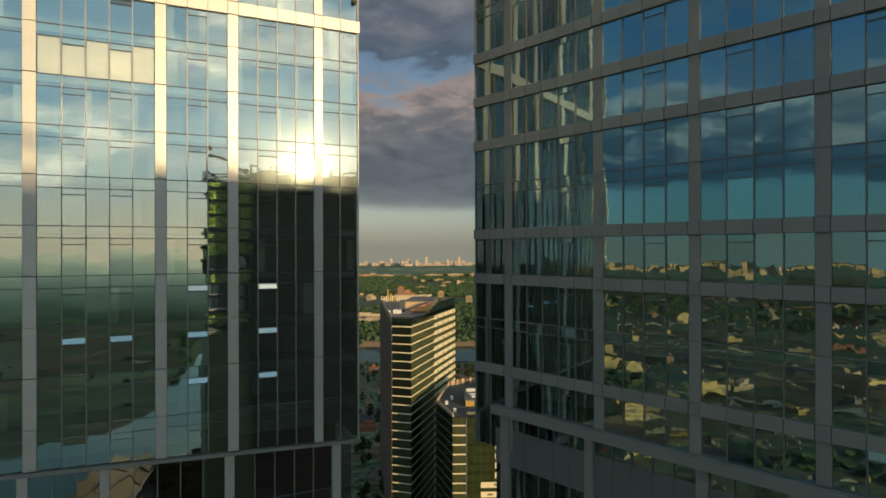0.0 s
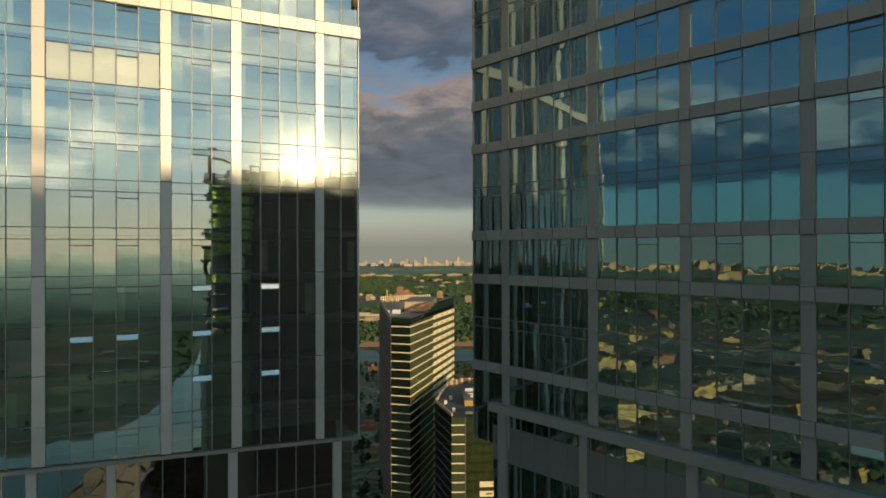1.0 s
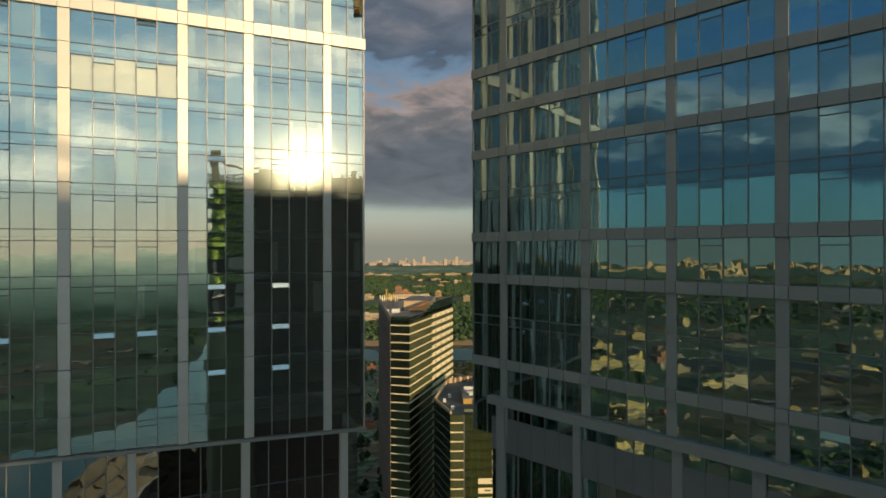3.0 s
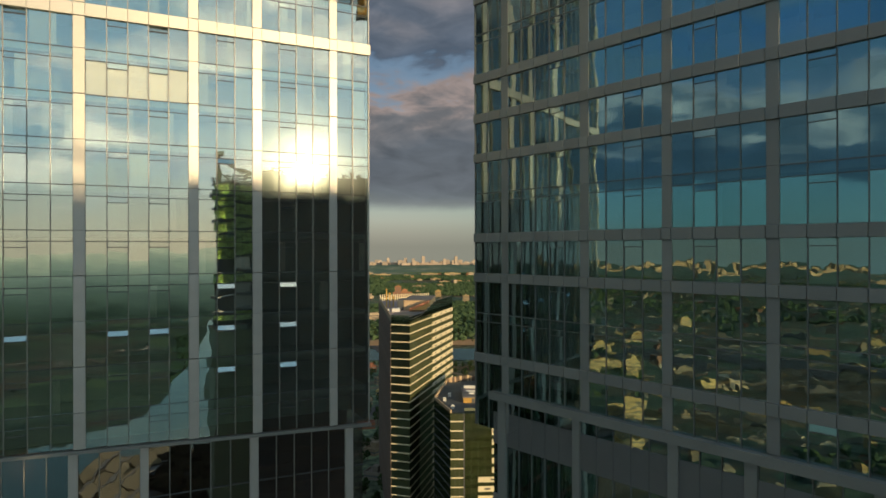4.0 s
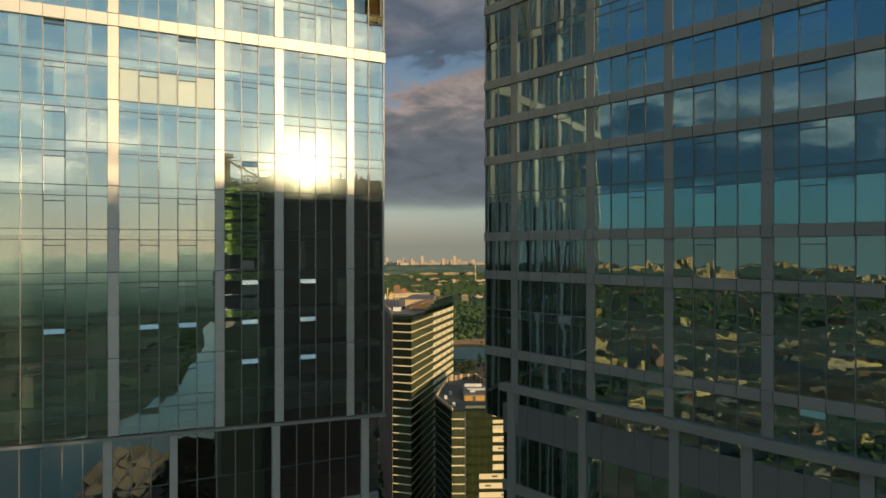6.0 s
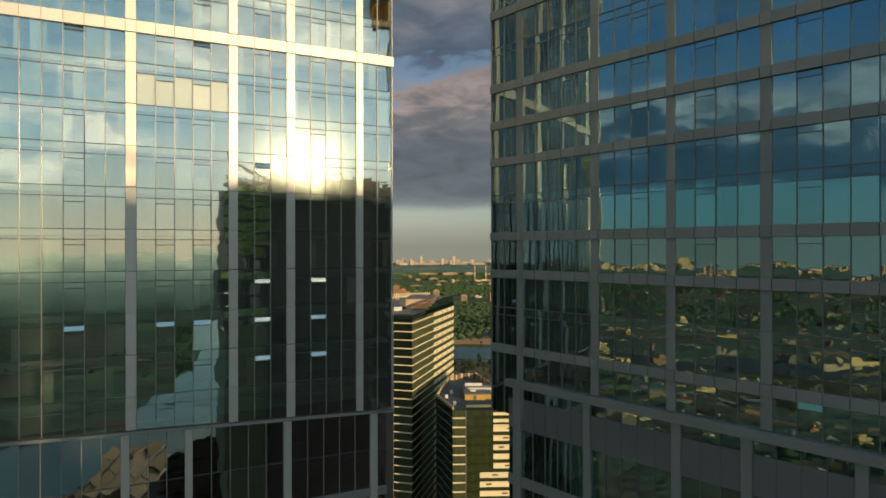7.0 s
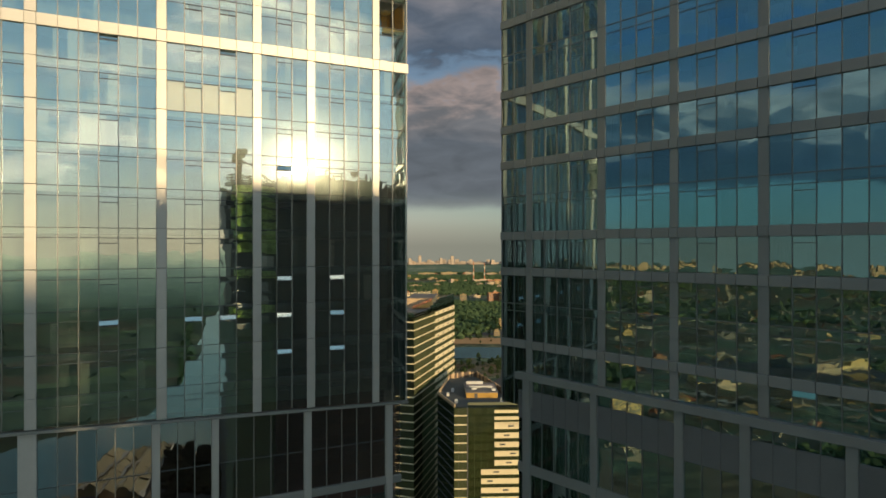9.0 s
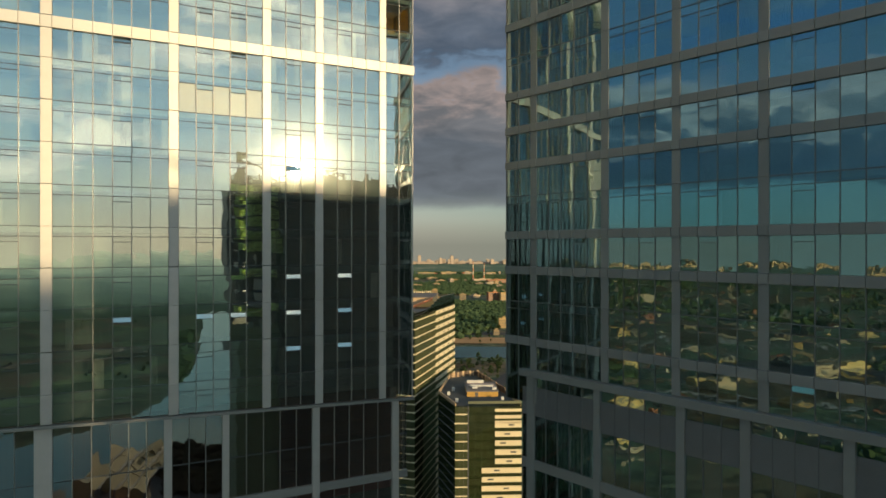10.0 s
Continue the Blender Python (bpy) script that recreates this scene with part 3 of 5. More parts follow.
def grey_base():
    base = thing("office_podium", pose(26.53, 48.45, 0, 0, 0, -74.91), "grey lower floors with louvred panels under the banded tower", "office building", "towers")
    bm = bmesh.new()
    add_box(bm, 2.45, 58, 3.2, 28, 0, 134.8)
    part("core", bm, M["interior"], base)
    bm = bmesh.new()
    add_box(bm, 2.38, 58.2, -0.55, 0.3, 134.3, 135.0)
    part("ledge", bm, M["panel_grey"], base)
    bays = columns([(3.1, 4.08), (11.59, 12.33), (20.11, 20.91), (25.59, 26.42), (32.91, 33.69), (41.0, 41.8), (49.5, 50.3)], [1, 5, 5, 3, 4, 4, 5, 5], 2.4, 58)
    for bi, bay in enumerate(bays):
        for a, b in zip(bay, bay[1:]):
            for lo, hi in ((133.15, 134.28), (125.5, 130.1), (119.0, 124.4)):
                tilt = Euler((rng.gauss(0, 0.0018), 0, rng.gauss(0, 0.002))).to_matrix().to_4x4()
                piece("window_pane", box_mesh("base_pane", b - a - 0.05, 0.03, round(hi - lo, 2), M["glass_blue"]), base, Matrix.Translation(((a + b) / 2, 0.08, lo)) @ tilt)
        for e in bay[1:-1]:
            bar("mullion", base, e - 0.03, e + 0.03, 0.0, 0.12, 119, 134.3, M["mullion_dark"])
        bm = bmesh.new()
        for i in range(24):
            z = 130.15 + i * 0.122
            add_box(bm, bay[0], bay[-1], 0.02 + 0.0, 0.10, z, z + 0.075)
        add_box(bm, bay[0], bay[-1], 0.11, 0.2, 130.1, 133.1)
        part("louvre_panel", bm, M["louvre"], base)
        bar("band_panel", base, bay[0], bay[-1], -0.05, 0.25, 124.45, 125.45, M["panel_grey"])
    for bay, nxt in zip(bays, bays[1:]):
        bar("pillar_panel", base, bay[-1], nxt[0], -0.15, 0.4, 100, 134.28, M["panel_grey"], 0.02)


grey_base()


def cradle():
    """A maintenance cradle hung from roof arms off the banded tower, mirrored in the pale tower's last bay."""
    c = thing("maintenance_cradle", pose(31.9, 20.5, 184.2, 0, 0, 200.4), "maintenance cradle with translucent ochre panels and dark rails hung on steel ropes", "cradle")
    # translucent panels: backlight stands in for sun thrown off the pale glass
    for x0, x1 in ((0.0, 1.9), (2.15, 3.7)):
        bar("canvas_panel", c, x0, x1, 0, 0.04, 0.3, 3.9, M["ochre_translucent"])
        bar("upper_panel", c, x0, x1, 0, 0.06, 4.0, 6.3, M["dark_wall"])
    bar("end_frame", c, 1.9, 2.15, -0.05, 0.9, 0.1, 6.4, M["steel"])
    for x in (-0.12, 3.7):
        bar("end_frame", c, x, x + 0.14, -0.05, 0.9, 0.1, 6.4, M["steel"])
    bar("deck", c, -0.1, 3.84, -0.08, 1.0, 0.0, 0.25, M["steel"], 0.04)
    bar("top_rail", c, -0.1, 3.84, -0.06, 0.1, 6.3, 6.45, M["steel"])
    for x in (0.2, 3.5):
        bar("rope", c, x, x + 0.06, 0.4, 0.06, 6.4, 21.6, M["steel"])
    bm = bmesh.new()
    add_box(bm, 0.2, 1.5, 0.3, 0.42, -0.3, -0.1, shear=-4.9)
    part("strut", bm, M["steel"], c)
    for x in (0.2, 3.5):
        bm = bmesh.new()
        add_box(bm, x - 0.1, x + 0.16, 0.3, 16.0, 21.6, 21.9)
        part("roof_arm", bm, M["steel"], c)


cradle()


# ---- lower towers beyond the gap ----
TURN_M = Matrix.Rotation(radians(TURN), 3, "Z")


def ahead(r, f):
    """A plan point r metres to the right of and f metres ahead of the first eye."""
    v = TURN_M @ Vector((r, f, 0))
    return (v.x, v.y)


def face_frame(p, q):
    """A pose at p whose x runs along the face to q, y into the building."""
    d = Vector((q[0] - p[0], q[1] - p[1], 0))
    return pose(p[0], p[1], 0, 0, 0, math.degrees(math.atan2(d.y, d.x))), d.length


def striped_face(parent, p, q, top, storeys, pitch, wide_from=None, glass="glass_green", first=4.9, wide_h=2.0, strip="strip", ribs=0):
    """Curtain wall in storeys: a strip and a glass band each, broader slotted strips over the far stretch."""
    m, length = face_frame(p, q)
    end = length if wide_from is None else length * wide_from
    w = length - end
    for k in range(storeys):
        z = top - first - pitch * k
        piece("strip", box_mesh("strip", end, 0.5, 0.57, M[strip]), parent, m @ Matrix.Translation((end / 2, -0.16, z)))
        piece("glass_band", box_mesh("glass_band", length, 0.1, pitch - 0.57, M[glass]), parent, m @ Matrix.Translation((length / 2, -0.02, z + 0.57)))
        for i in range(1, ribs):
            piece("rib", box_mesh("rib", 0.09, 0.08, pitch - 0.6, M["mullion_dark"]), parent, m @ Matrix.Translation((end * i / ribs, -0.10, z + 0.585)))
        if wide_from is not None:
            s = piece("wide_strip", box_mesh("wide_strip", w, 0.7, wide_h, M["strip"]), parent, m @ Matrix.Translation((end + w / 2, -0.27, z - 0.35)))
            for i in range(4):
                piece("slot_window", box_mesh("slot_window", 1.8, 0.1, 0.85, M["joint"]), s, Matrix.Translation((w * ((i + 0.55) / 4 - 0.5), -0.05, 0.45)))


def roof_box(b, name, c, turn, x0, x1, y0, y1, z0, z1, mat, shear=0.0, bevel=0.0):
    bm = bmesh.new()
    add_box(bm, x0, x1, y0, y1, z0, z1, shear=shear)
    if bevel:
        bmesh.ops.bevel(bm, geom=bm.edges[:], offset=bevel, segments=1, affect="EDGES")
    return part(name, bm, M[mat], b, at=pose(c[0], c[1], 0, 0, 0, turn))


def tower_far():
    outline = [ahead(*p) for p in ((-24.4, 302), (-15.2, 299), (6.9, 378), (-8.2, 438), (-41.6, 420))]
    roof = 113.2
    b = thing("office_tower", pose(0, 0, 0), "slab tower with cream strips lit by low sun", "office building", "striped towers")
    bm = bmesh.new()
    extrude_outline(bm, outline, 0, roof)
    part("body", bm, M["olive_core"], b)
    bm = bmesh.new()
    extrude_outline(bm, outline, roof + 0.004, roof + 0.3)
    part("roof_surface", bm, M["pink_felt"], b)
    striped_face(b, outline[0], outline[1], 116.2, 26, 4.13)
    striped_face(b, outline[1], outline[2], 116.2, 26, 4.13, 0.47)
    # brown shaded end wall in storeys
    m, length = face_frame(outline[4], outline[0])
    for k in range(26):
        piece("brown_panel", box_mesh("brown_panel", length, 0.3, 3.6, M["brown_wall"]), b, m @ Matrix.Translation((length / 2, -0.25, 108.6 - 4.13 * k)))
    # glass crown: upright panes along the parapet, higher over the long face
    for p, q, h0, h1, n in ((outline[0], outline[1], 112.7, 116.3, 6), (outline[1], outline[2], 112.7, 120.0, 14)):
        m, length = face_frame(p, q)
        for i in range(n):
            rise = min(1.0, max(0.0, ((i + 0.5) / n - 0.22) / 0.35)) if n > 6 else 1.0
            top = round(h0 + 1.6 + (h1 - h0 - 1.6) * rise, 2)
            piece("crown_glass", box_mesh("crown_glass", length / n - 0.12, 0.25, top - h0, M["glass_teal"]), b, m @ Matrix.Translation((length * (i + 0.5) / n, 0, h0)))
            piece("coping", box_mesh("coping", length / n, 0.4, 0.15, M["mullion_dark"]), b, m @ Matrix.Translation((length * (i + 0.5) / n, -0.1, top)))
    m, length = face_frame(outline[4], outline[0])
    piece("parapet", box_mesh("parapet", length, 0.7, 2.2, M["tan_roof"]), b, m @ Matrix.Translation((length / 2, 0, roof)))
    m, length = face_frame(outline[4], outline[3])
    for i in range(24):
        piece("roof_post", box_mesh("roof_post", 0.62, 0.5, 4.3, M["strip"]), b, m @ Matrix.Translation((length * (i + 0.5) / 24, -0.7, roof)))
    piece("roof_rail", box_mesh("roof_rail", length, 0.5, 0.4, M["strip"]), b, m @ Matrix.Translation((length / 2, -0.7, roof + 1.6)))
    # plant rooms, lean-to, masts and small plant on the roof
    c, turn = ahead(-13.6, 352), TURN - 5
    roof_box(b, "roof_house", c, turn, -7.6, 7.4, 0, 32, roof, roof + 6.0, "tan_roof", bevel=0.12)
    roof_box(b, "roof_deck", c, turn, -8.0, 7.8, -0.4, 32.4, roof + 6.0, roof + 6.4, "roof_felt")
    roof_box(b, "dark_bay", c, turn, -11.2, -7.8, 0, 12, roof, roof + 6.2, "dark_wall", bevel=0.1)
    lean = roof_box(b, "lean_to_roof", c, turn, -3.4, 7.2, -7, -0.6, roof + 0.6, roof + 2.0, "brick_red", shear=4.4)
    for i in range(5):
        roof_box(lean, "lean_to_rib", (0, 0), 0, -3.2 + i * 2.1, -2.9 + i * 2.1, -7.1, -0.5, roof + 2.0 + i * 0.88, roof + 2.3 + i * 0.88, "tan_roof", shear=0.12)
    roof_box(b, "lean_to_wall", c, turn, -3.2, 7.0, -6.4, -0.8, roof, roof + 0.7, "brown_wall")
    c = ahead(-33, 374)
    for k, h in ((0, 10.6), (1.9, 8.2), (4.1, 6.0)):
        mast = roof_box(b, "mast", c, TURN, k, k + 0.7, 0, 0.7, roof, roof + h, "yellow_panel")
        roof_box(mast, "mast_head", (0, 0), 0, k - 0.3, k + 1.0, -0.3, 1.0, roof + h, roof + h + 0.7, "yellow_panel", bevel=0.15)
    roof_box(b, "roof_deck", ahead(-17, 330), TURN - 14, -5.4, 8.4, -8, 8, roof, roof + 1.0, "roof_felt", bevel=0.1)
    c = ahead(-25, 345)
    roof_box(b, "roof_unit", c, TURN, -2.2, 2.2, -2.0, 2.0, roof, roof + 2.4, "pale_unit", bevel=0.15)
    roof_box(b, "roof_unit", c, TURN, -5.4, -3.4, 0.0, 1.8, roof, roof + 1.9, "pale_unit", bevel=0.4)
    for i in range(7):
        roof_box(b, "vent_pipe", ahead(-3 + 0.9 * i, 372 + 5 * i), TURN, -0.3, 0.3, -0.3, 0.3, roof, roof + 1.3 + 0.4 * (i % 3), "pale_unit", bevel=0.08)


def tower_near():
    outline = [ahead(*p) for p in ((3.9, 270), (34.0, 271), (30.5, 295), (19.0, 341), (2.7, 335), (-3.5, 295))]
    roof = 76.2
    b = thing("office_tower", pose(0, 0, 0), "lower block with cream strips and green glass lit by low sun", "office building", "striped towers")
    bm = bmesh.new()
    extrude_outline(bm, outline, 0, roof)
    part("body", bm, M["green_core"], b)
    n = len(outline)
    for i in range(1, n):
        m, length = face_frame(outline[i], outline[(i + 1) % n])
        high = 2.6 if i in (2, 3) else 1.9
        piece("parapet", box_mesh("parapet", length, 0.6, high, M["brown_wall" if i in (2, 3) else "tan_roof"]), b, m @ Matrix.Translation((length / 2, 0, roof)))
    # uneven brown screens behind the far parapet
    r = random.Random(13)
    for p, q in ((outline[3], outline[4]), (outline[2], outline[3])):
        m, length = face_frame(p, q)
        x = 0.4
        while x < length - 1:
            w = r.uniform(0.5, 1.2)
            piece("screen", box_mesh("screen", round(w, 1), 0.5, round(r.uniform(2.6, 3.6), 1), M["brown_wall" if r.random() < 0.6 else "tan_roof"]), b, m @ Matrix.Translation((x + w / 2, 0.8, roof)))
            x += w + r.uniform(0.0, 0.25)
    p, q = outline[0], outline[1]
    m, length = face_frame(p, q)
    third = p[0] + (q[0] - p[0]) * 0.19, p[1] + (q[1] - p[1]) * 0.19
    striped_face(b, p, third, 77.6, 18, 4.1, ribs=3)
    # strips on this side are darker, its shade put into the colour
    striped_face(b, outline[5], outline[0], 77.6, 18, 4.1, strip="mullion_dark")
    # green curtain wall in panes between dark joints
    cols = 8
    for k in range(19):
        for i in range(cols):
            w = length * 0.80 / cols
            piece("glass_pane", box_mesh("glass_pane", w - 0.12, 0.2, 2.85, M["glass_olive"]), b,
                  m @ Matrix.Translation((length * 0.20 + w * (i + 0.5), -0.26 + 0.02 * r.random(), 73.8 - 4.1 * k)) @ Euler((r.gauss(0, 0.0015), 0, r.gauss(0, 0.002))).to_matrix().to_4x4())
            piece("spandrel_pane", box_mesh("spandrel_pane", w - 0.12, 0.2, 1.1, M["glass_green"]), b, m @ Matrix.Translation((length * 0.20 + w * (i + 0.5), -0.25, 76.72 - 4.1 * k)))
    bm = bmesh.new()
    extrude_outline(bm, outline, roof + 0.004, roof + 0.3)
    part("roof_surface", bm, M["dark_felt"], b)
    piece("wide_strip", box_mesh("wide_strip", length * 0.4, 0.7, 1.3, M["strip"]), b, m @ Matrix.Translation((length * 0.8, -0.4, 74.1)))
    piece("upright_joint", box_mesh("upright_joint", 0.5, 0.3, roof, M["dark_wall"]), b, m @ Matrix.Translation((length * 0.195, -0.32, 0.3)))
    piece("front_parapet", box_mesh("front_parapet", length * 0.80, 0.3, 1.2, M["green_core"]), b, m @ Matrix.Translation((length * 0.60, -0.27, roof + 1.5)))
    for k in range(17):
        z = 77.6 - 6.6 - 4.1 * k
        a = 0.60 if k < 6 else 0.40
        w = length * (1 - a)
        high = 1.5 if k == 0 else 2.4
        s = piece("wide_strip", box_mesh("wide_strip", w, 0.7, high, M["strip"]), b, m @ Matrix.Translation((length * a + w / 2, -0.4, z)))
        if k:
            piece("slot_window", box_mesh("slot_window", 2.6, 0.12, 0.7, M["joint"]), s, Matrix.Translation((w * (0.55 * ((k * 5) % 7) / 7 - 0.28), -0.06, 0.9)))
        else:
            piece("wide_strip", box_mesh("wide_strip", w, 0.7, 1.2, M["strip"]), b, m @ Matrix.Translation((length * a + w / 2, -0.4, z - 2.2)))
    # plant room with a ribbed ochre front and a dark door, deck, beams and units
    c = ahead(17.0, 291)
    house = roof_box(b, "roof_house", c, TURN, -6.8, 8.2, -2, 19, roof, roof + 2.7, "yellow_panel")
    for i in range(16):
        x = -6.7 + i * 0.95
        if not 3.2 < i < 5.6:
            roof_box(house, "wall_rib", (0, 0), 0, x, x + 0.35, -2.18, -2.0, roof, roof + 2.6, "yellow_panel")
    roof_box(house, "plant_door", (0, 0), 0, -2.9, -1.4, -2.12, -2.0, roof, roof + 2.4, "dark_wall")
    roof_box(b, "roof_slab", c, TURN, -7.1, 8.5, -2.3, 19.3, roof + 2.7, roof + 3.1, "roof_felt")
    for x0, x1, y0, y1, h in ((-5, 6.5, 7.0, 7.8, 1.0), (-6, 2.5, 15.2, 16.4, 1.5), (-4, -1.4, 3, 5, 0.9), (5.6, 7.6, 0.2, 2.2, 1.1)):
        roof_box(b, "roof_unit", c, TURN, x0, x1, y0, y1, roof + 3.1, roof + 3.1 + h, "pale_unit", bevel=0.12)
    roof_box(b, "roof_sheet", c, TURN, -6.2, 7.6, 8.2, 14.8, roof + 3.1, roof + 3.3, "pink_felt")
    for rr, f in ((1.5, 293), (5.0, 279), (4.0, 302), (26.5, 282)):
        roof_box(b, "roof_unit", ahead(rr, f), TURN, -0.7, 0.7, -0.7, 0.7, roof, roof + 2.0, "pale_unit", bevel=0.15)


tower_far()
tower_near()


# ---- the unfinished tower behind the camera, whose shade falls on the pale tower ----
def tower_dark():
    b = thing("tower_shell", pose(14.8, -55.5, 0), "dark unfinished tower with green netting and roof steel", "tower", "towers")
    bm = bmesh.new()
    add_box(bm, 11.4, 43, -36, 0, 0, 167.5)
    part("body", bm, M["dark_wall"], b)
    bm = bmesh.new()
    add_box(bm, 43.05, 56, -36, -0.1, 0, 165.6)
    part("side_body", bm, M["dark_wall"], b)
    bm = bmesh.new()
    add_box(bm, 0.5, 11.35, -14, -1.0, 0, 127)
    part("wing", bm, M["net_grey"], b)
    # open top floors of the wing, with columns and green nets between the slabs
    for k in range(12):
        z = 165.6 - 3.3 * k
        bar("floor_slab", b, 0, 11.35, -5, 5, z, z + 0.6, M["dark_wall"])
        if k < 6 or k % 3 == 1:
            bar("safety_net", b, 0.2, 11.2, -0.6, 0.04, z - 2.7, z, M["tower_green"])
    for x in (0.6, 5.4, 10.2):
        bar("column", b, x, x + 0.9, -2, 0.7, 127, 166, M["dark_wall"])
        bar("column", b, x, x + 0.9, -4.6, 0.7, 127, 166, M["dark_wall"])
    for k in range(30):
        z = 163.4 - 3.3 * k
        bar("floor_edge", b, 11.45, 56.2, -0.1, 0.5, z, z + 0.35, M["steel"])
    # roof frame: uneven posts under a broken rail, some plant between
    rr = random.Random(3)
    x = 11.6
    while x < 55:
        w, z = rr.uniform(0.25, 0.5), 167.5 if x < 42.5 else 165.6
        h = rr.uniform(0.9, 1.9)
        bar("roof_post", b, round(x, 2), round(x + w, 2), -1.4, 0.4, z, round(z + h, 2), M["steel"])
        step = rr.uniform(1.0, 2.8)
        if rr.random() < 0.75:
            bar("roof_rail", b, round(x, 2), round(x + step + 0.4, 2), -1.45, 0.3, round(z + h - 0.3, 2), round(z + h, 2), M["steel"])
        if rr.random() < 0.35:
            bar("roof_block", b, round(x + 0.5, 2), round(x + step, 2), -2.4, 0.9, z, round(z + rr.uniform(0.4, 1.0), 2), M["steel"])
        x += step
    # scaffold rails and posts over the wing
    for i, z in enumerate((166.4, 166.95, 167.5)):
        bar("scaffold_rail", b, -0.4, 11.3, -1.2, 0.3, z, z + 0.28, M["steel"])
    for i in range(7):
        bar("scaffold_post", b, 0.2 + 1.75 * i, 0.45 + 1.75 * i, -1.3, 0.25, 166.2, 167.9 + 0.5 * (i % 2), M["steel"])
    # hoist mast, jib and stay
    bar("hoist_mast", b, 1.0, 2.6, -2.4, 1.2, 166, 172.6, M["steel"])
    bar("hoist_head", b, 1.0, 3.3, -2.6, 1.6, 172.6, 173.8, M["steel"])
    for x0, x1, z0, dz, th in ((2.6, 11.0, 171.3, -4.2, 0.6), (2.6, 7.0, 168.0, -3.4, 0.3)):
        bm = bmesh.new()
        add_box(bm, x0, x1, -2.1, -1.5, z0, z0 + th, shear=dz)
        part("jib", bm, M["steel"], b)


tower_dark()


def shade_tower():
    """An unseen further tower, added to shade the pale tower's lower floors."""
    b = thing("tower_shell", pose(38, -237, 0), "unseen tall dark tower added toward the sun for its shade", "tower", "towers")
    bm = bmesh.new()
    add_box(bm, 0, 20, -22, 0, 0, 182)
    part("body", bm, M["dark_wall"], b)
    for k in range(46):
        bar("floor_edge", b, -0.2, 20.2, -0.1, 0.4, 180 - 3.9 * k, 180.6 - 3.9 * k, M["steel"])


shade_tower()


def shade_slab(x0, x1, y, top):
    """An unseen slab block, added east of the banded tower to shade the near yards."""
    b = thing("tower_shell", pose(x0, y, 0), "unseen dark slab added to shade the yards", "tower", "towers")
    bm = bmesh.new()
    add_box(bm, 0, x1 - x0, -20, 0, 0, top)
    part("body", bm, M["dark_wall"], b)
    for k in range(int(top / 3.9)):
        bar("floor_edge", b, -0.2, x1 - x0 + 0.2, -0.1, 0.4, top - 1 - 3.9 * k, top - 0.4 - 3.9 * k, M["steel"])


shade_slab(222, 340, -30, 92)
shade_slab(352, 470, -60, 104)


# ---- ground, river, city ----
def ground_material():
    m, t, out = material("parkland")
    p = t.nodes.new("ShaderNodeBsdfDiffuse")
    coord = t.nodes.new("ShaderNodeTexCoord")
    a = node(t, "ShaderNodeTexNoise", Scale=0.0035, Detail=5.0, Roughness=0.6)
    c = node(t, "ShaderNodeTexNoise", Scale=0.025, Detail=7.0, Roughness=0.65)
    for n in (a, c):
        link(t, coord.outputs["Object"], n.inputs["Vector"])
    green = ramp(t, c.outputs[0], [(0.35, (0.085, 0.118, 0.085)), (0.6, (0.128, 0.168, 0.108)), (0.78, (0.19, 0.20, 0.125))])
    town = ramp(t, c.outputs[0], [(0.35, (0.06, 0.056, 0.040)), (0.55, (0.13, 0.10, 0.06)), (0.72, (0.24, 0.16, 0.085))])
    mix = mix_colour(t, ramp(t, a.outputs[0], [(0.52, (0, 0, 0)), (0.60, (1, 1, 1))]), green, town)
    speck = node(t, "ShaderNodeTexNoise", Scale=0.11, Detail=6.0, Roughness=0.7)
    link(t, coord.outputs["Object"], speck.inputs["Vector"])
    mix = mix_colour(t, 1.0, mix, ramp(t, speck.outputs[0], [(0.36, (0.35, 0.38, 0.36)), (0.5, (1.0, 1.0, 1.0)), (0.64, (1.9, 1.75, 1.5))]), "MULTIPLY")
    # lanes and paths
    lanes = node(t, "ShaderNodeTexVoronoi", Scale=0.011)
    lanes.feature = "DISTANCE_TO_EDGE"
    link(t, coord.outputs["Object"], lanes.inputs["Vector"])
    mix = mix_colour(t, ramp(t, lanes.outputs["Distance"], [(0.035, (0.8, 0.8, 0.8)), (0.06, (0, 0, 0))]), mix, (0.17, 0.14, 0.10, 1))
    link(t, mix, p.inputs[0])
    link(t, p.outputs[0], out.inputs[0])
    return m


def water_material():
    m, t, out = material("river_water")
    coord = t.nodes.new("ShaderNodeTexCoord")
    n = node(t, "ShaderNodeTexNoise", Scale=0.25, Detail=3.0)
    wide = node(t, "ShaderNodeTexNoise", Scale=0.012, Detail=3.0)
    for k in (n, wide):
        link(t, coord.outputs["Object"], k.inputs["Vector"])
    b = node(t, "ShaderNodeBump", Strength=0.25, Distance=0.2)
    link(t, n.outputs[0], b.inputs["Height"])
    deep = t.nodes.new("ShaderNodeBsdfDiffuse")
    link(t, ramp(t, wide.outputs[0], [(0.35, (0.040, 0.095, 0.105)), (0.65, (0.055, 0.118, 0.125))]), deep.inputs[0])
    g = node(t, "ShaderNodeBsdfGlossy", Color=(0.63, 0.76, 0.71, 1), Roughness=0.06)
    link(t, b.outputs[0], g.inputs["Normal"])
    fres = node(t, "ShaderNodeFresnel", IOR=1.33)
    mix = t.nodes.new("ShaderNodeMixShader")
    link(t, fres.outputs[0], mix.inputs[0])
    link(t, deep.outputs[0], mix.inputs[1])
    link(t, g.outputs[0], mix.inputs[2])
    link(t, mix.outputs[0], out.inputs[0])
    return m


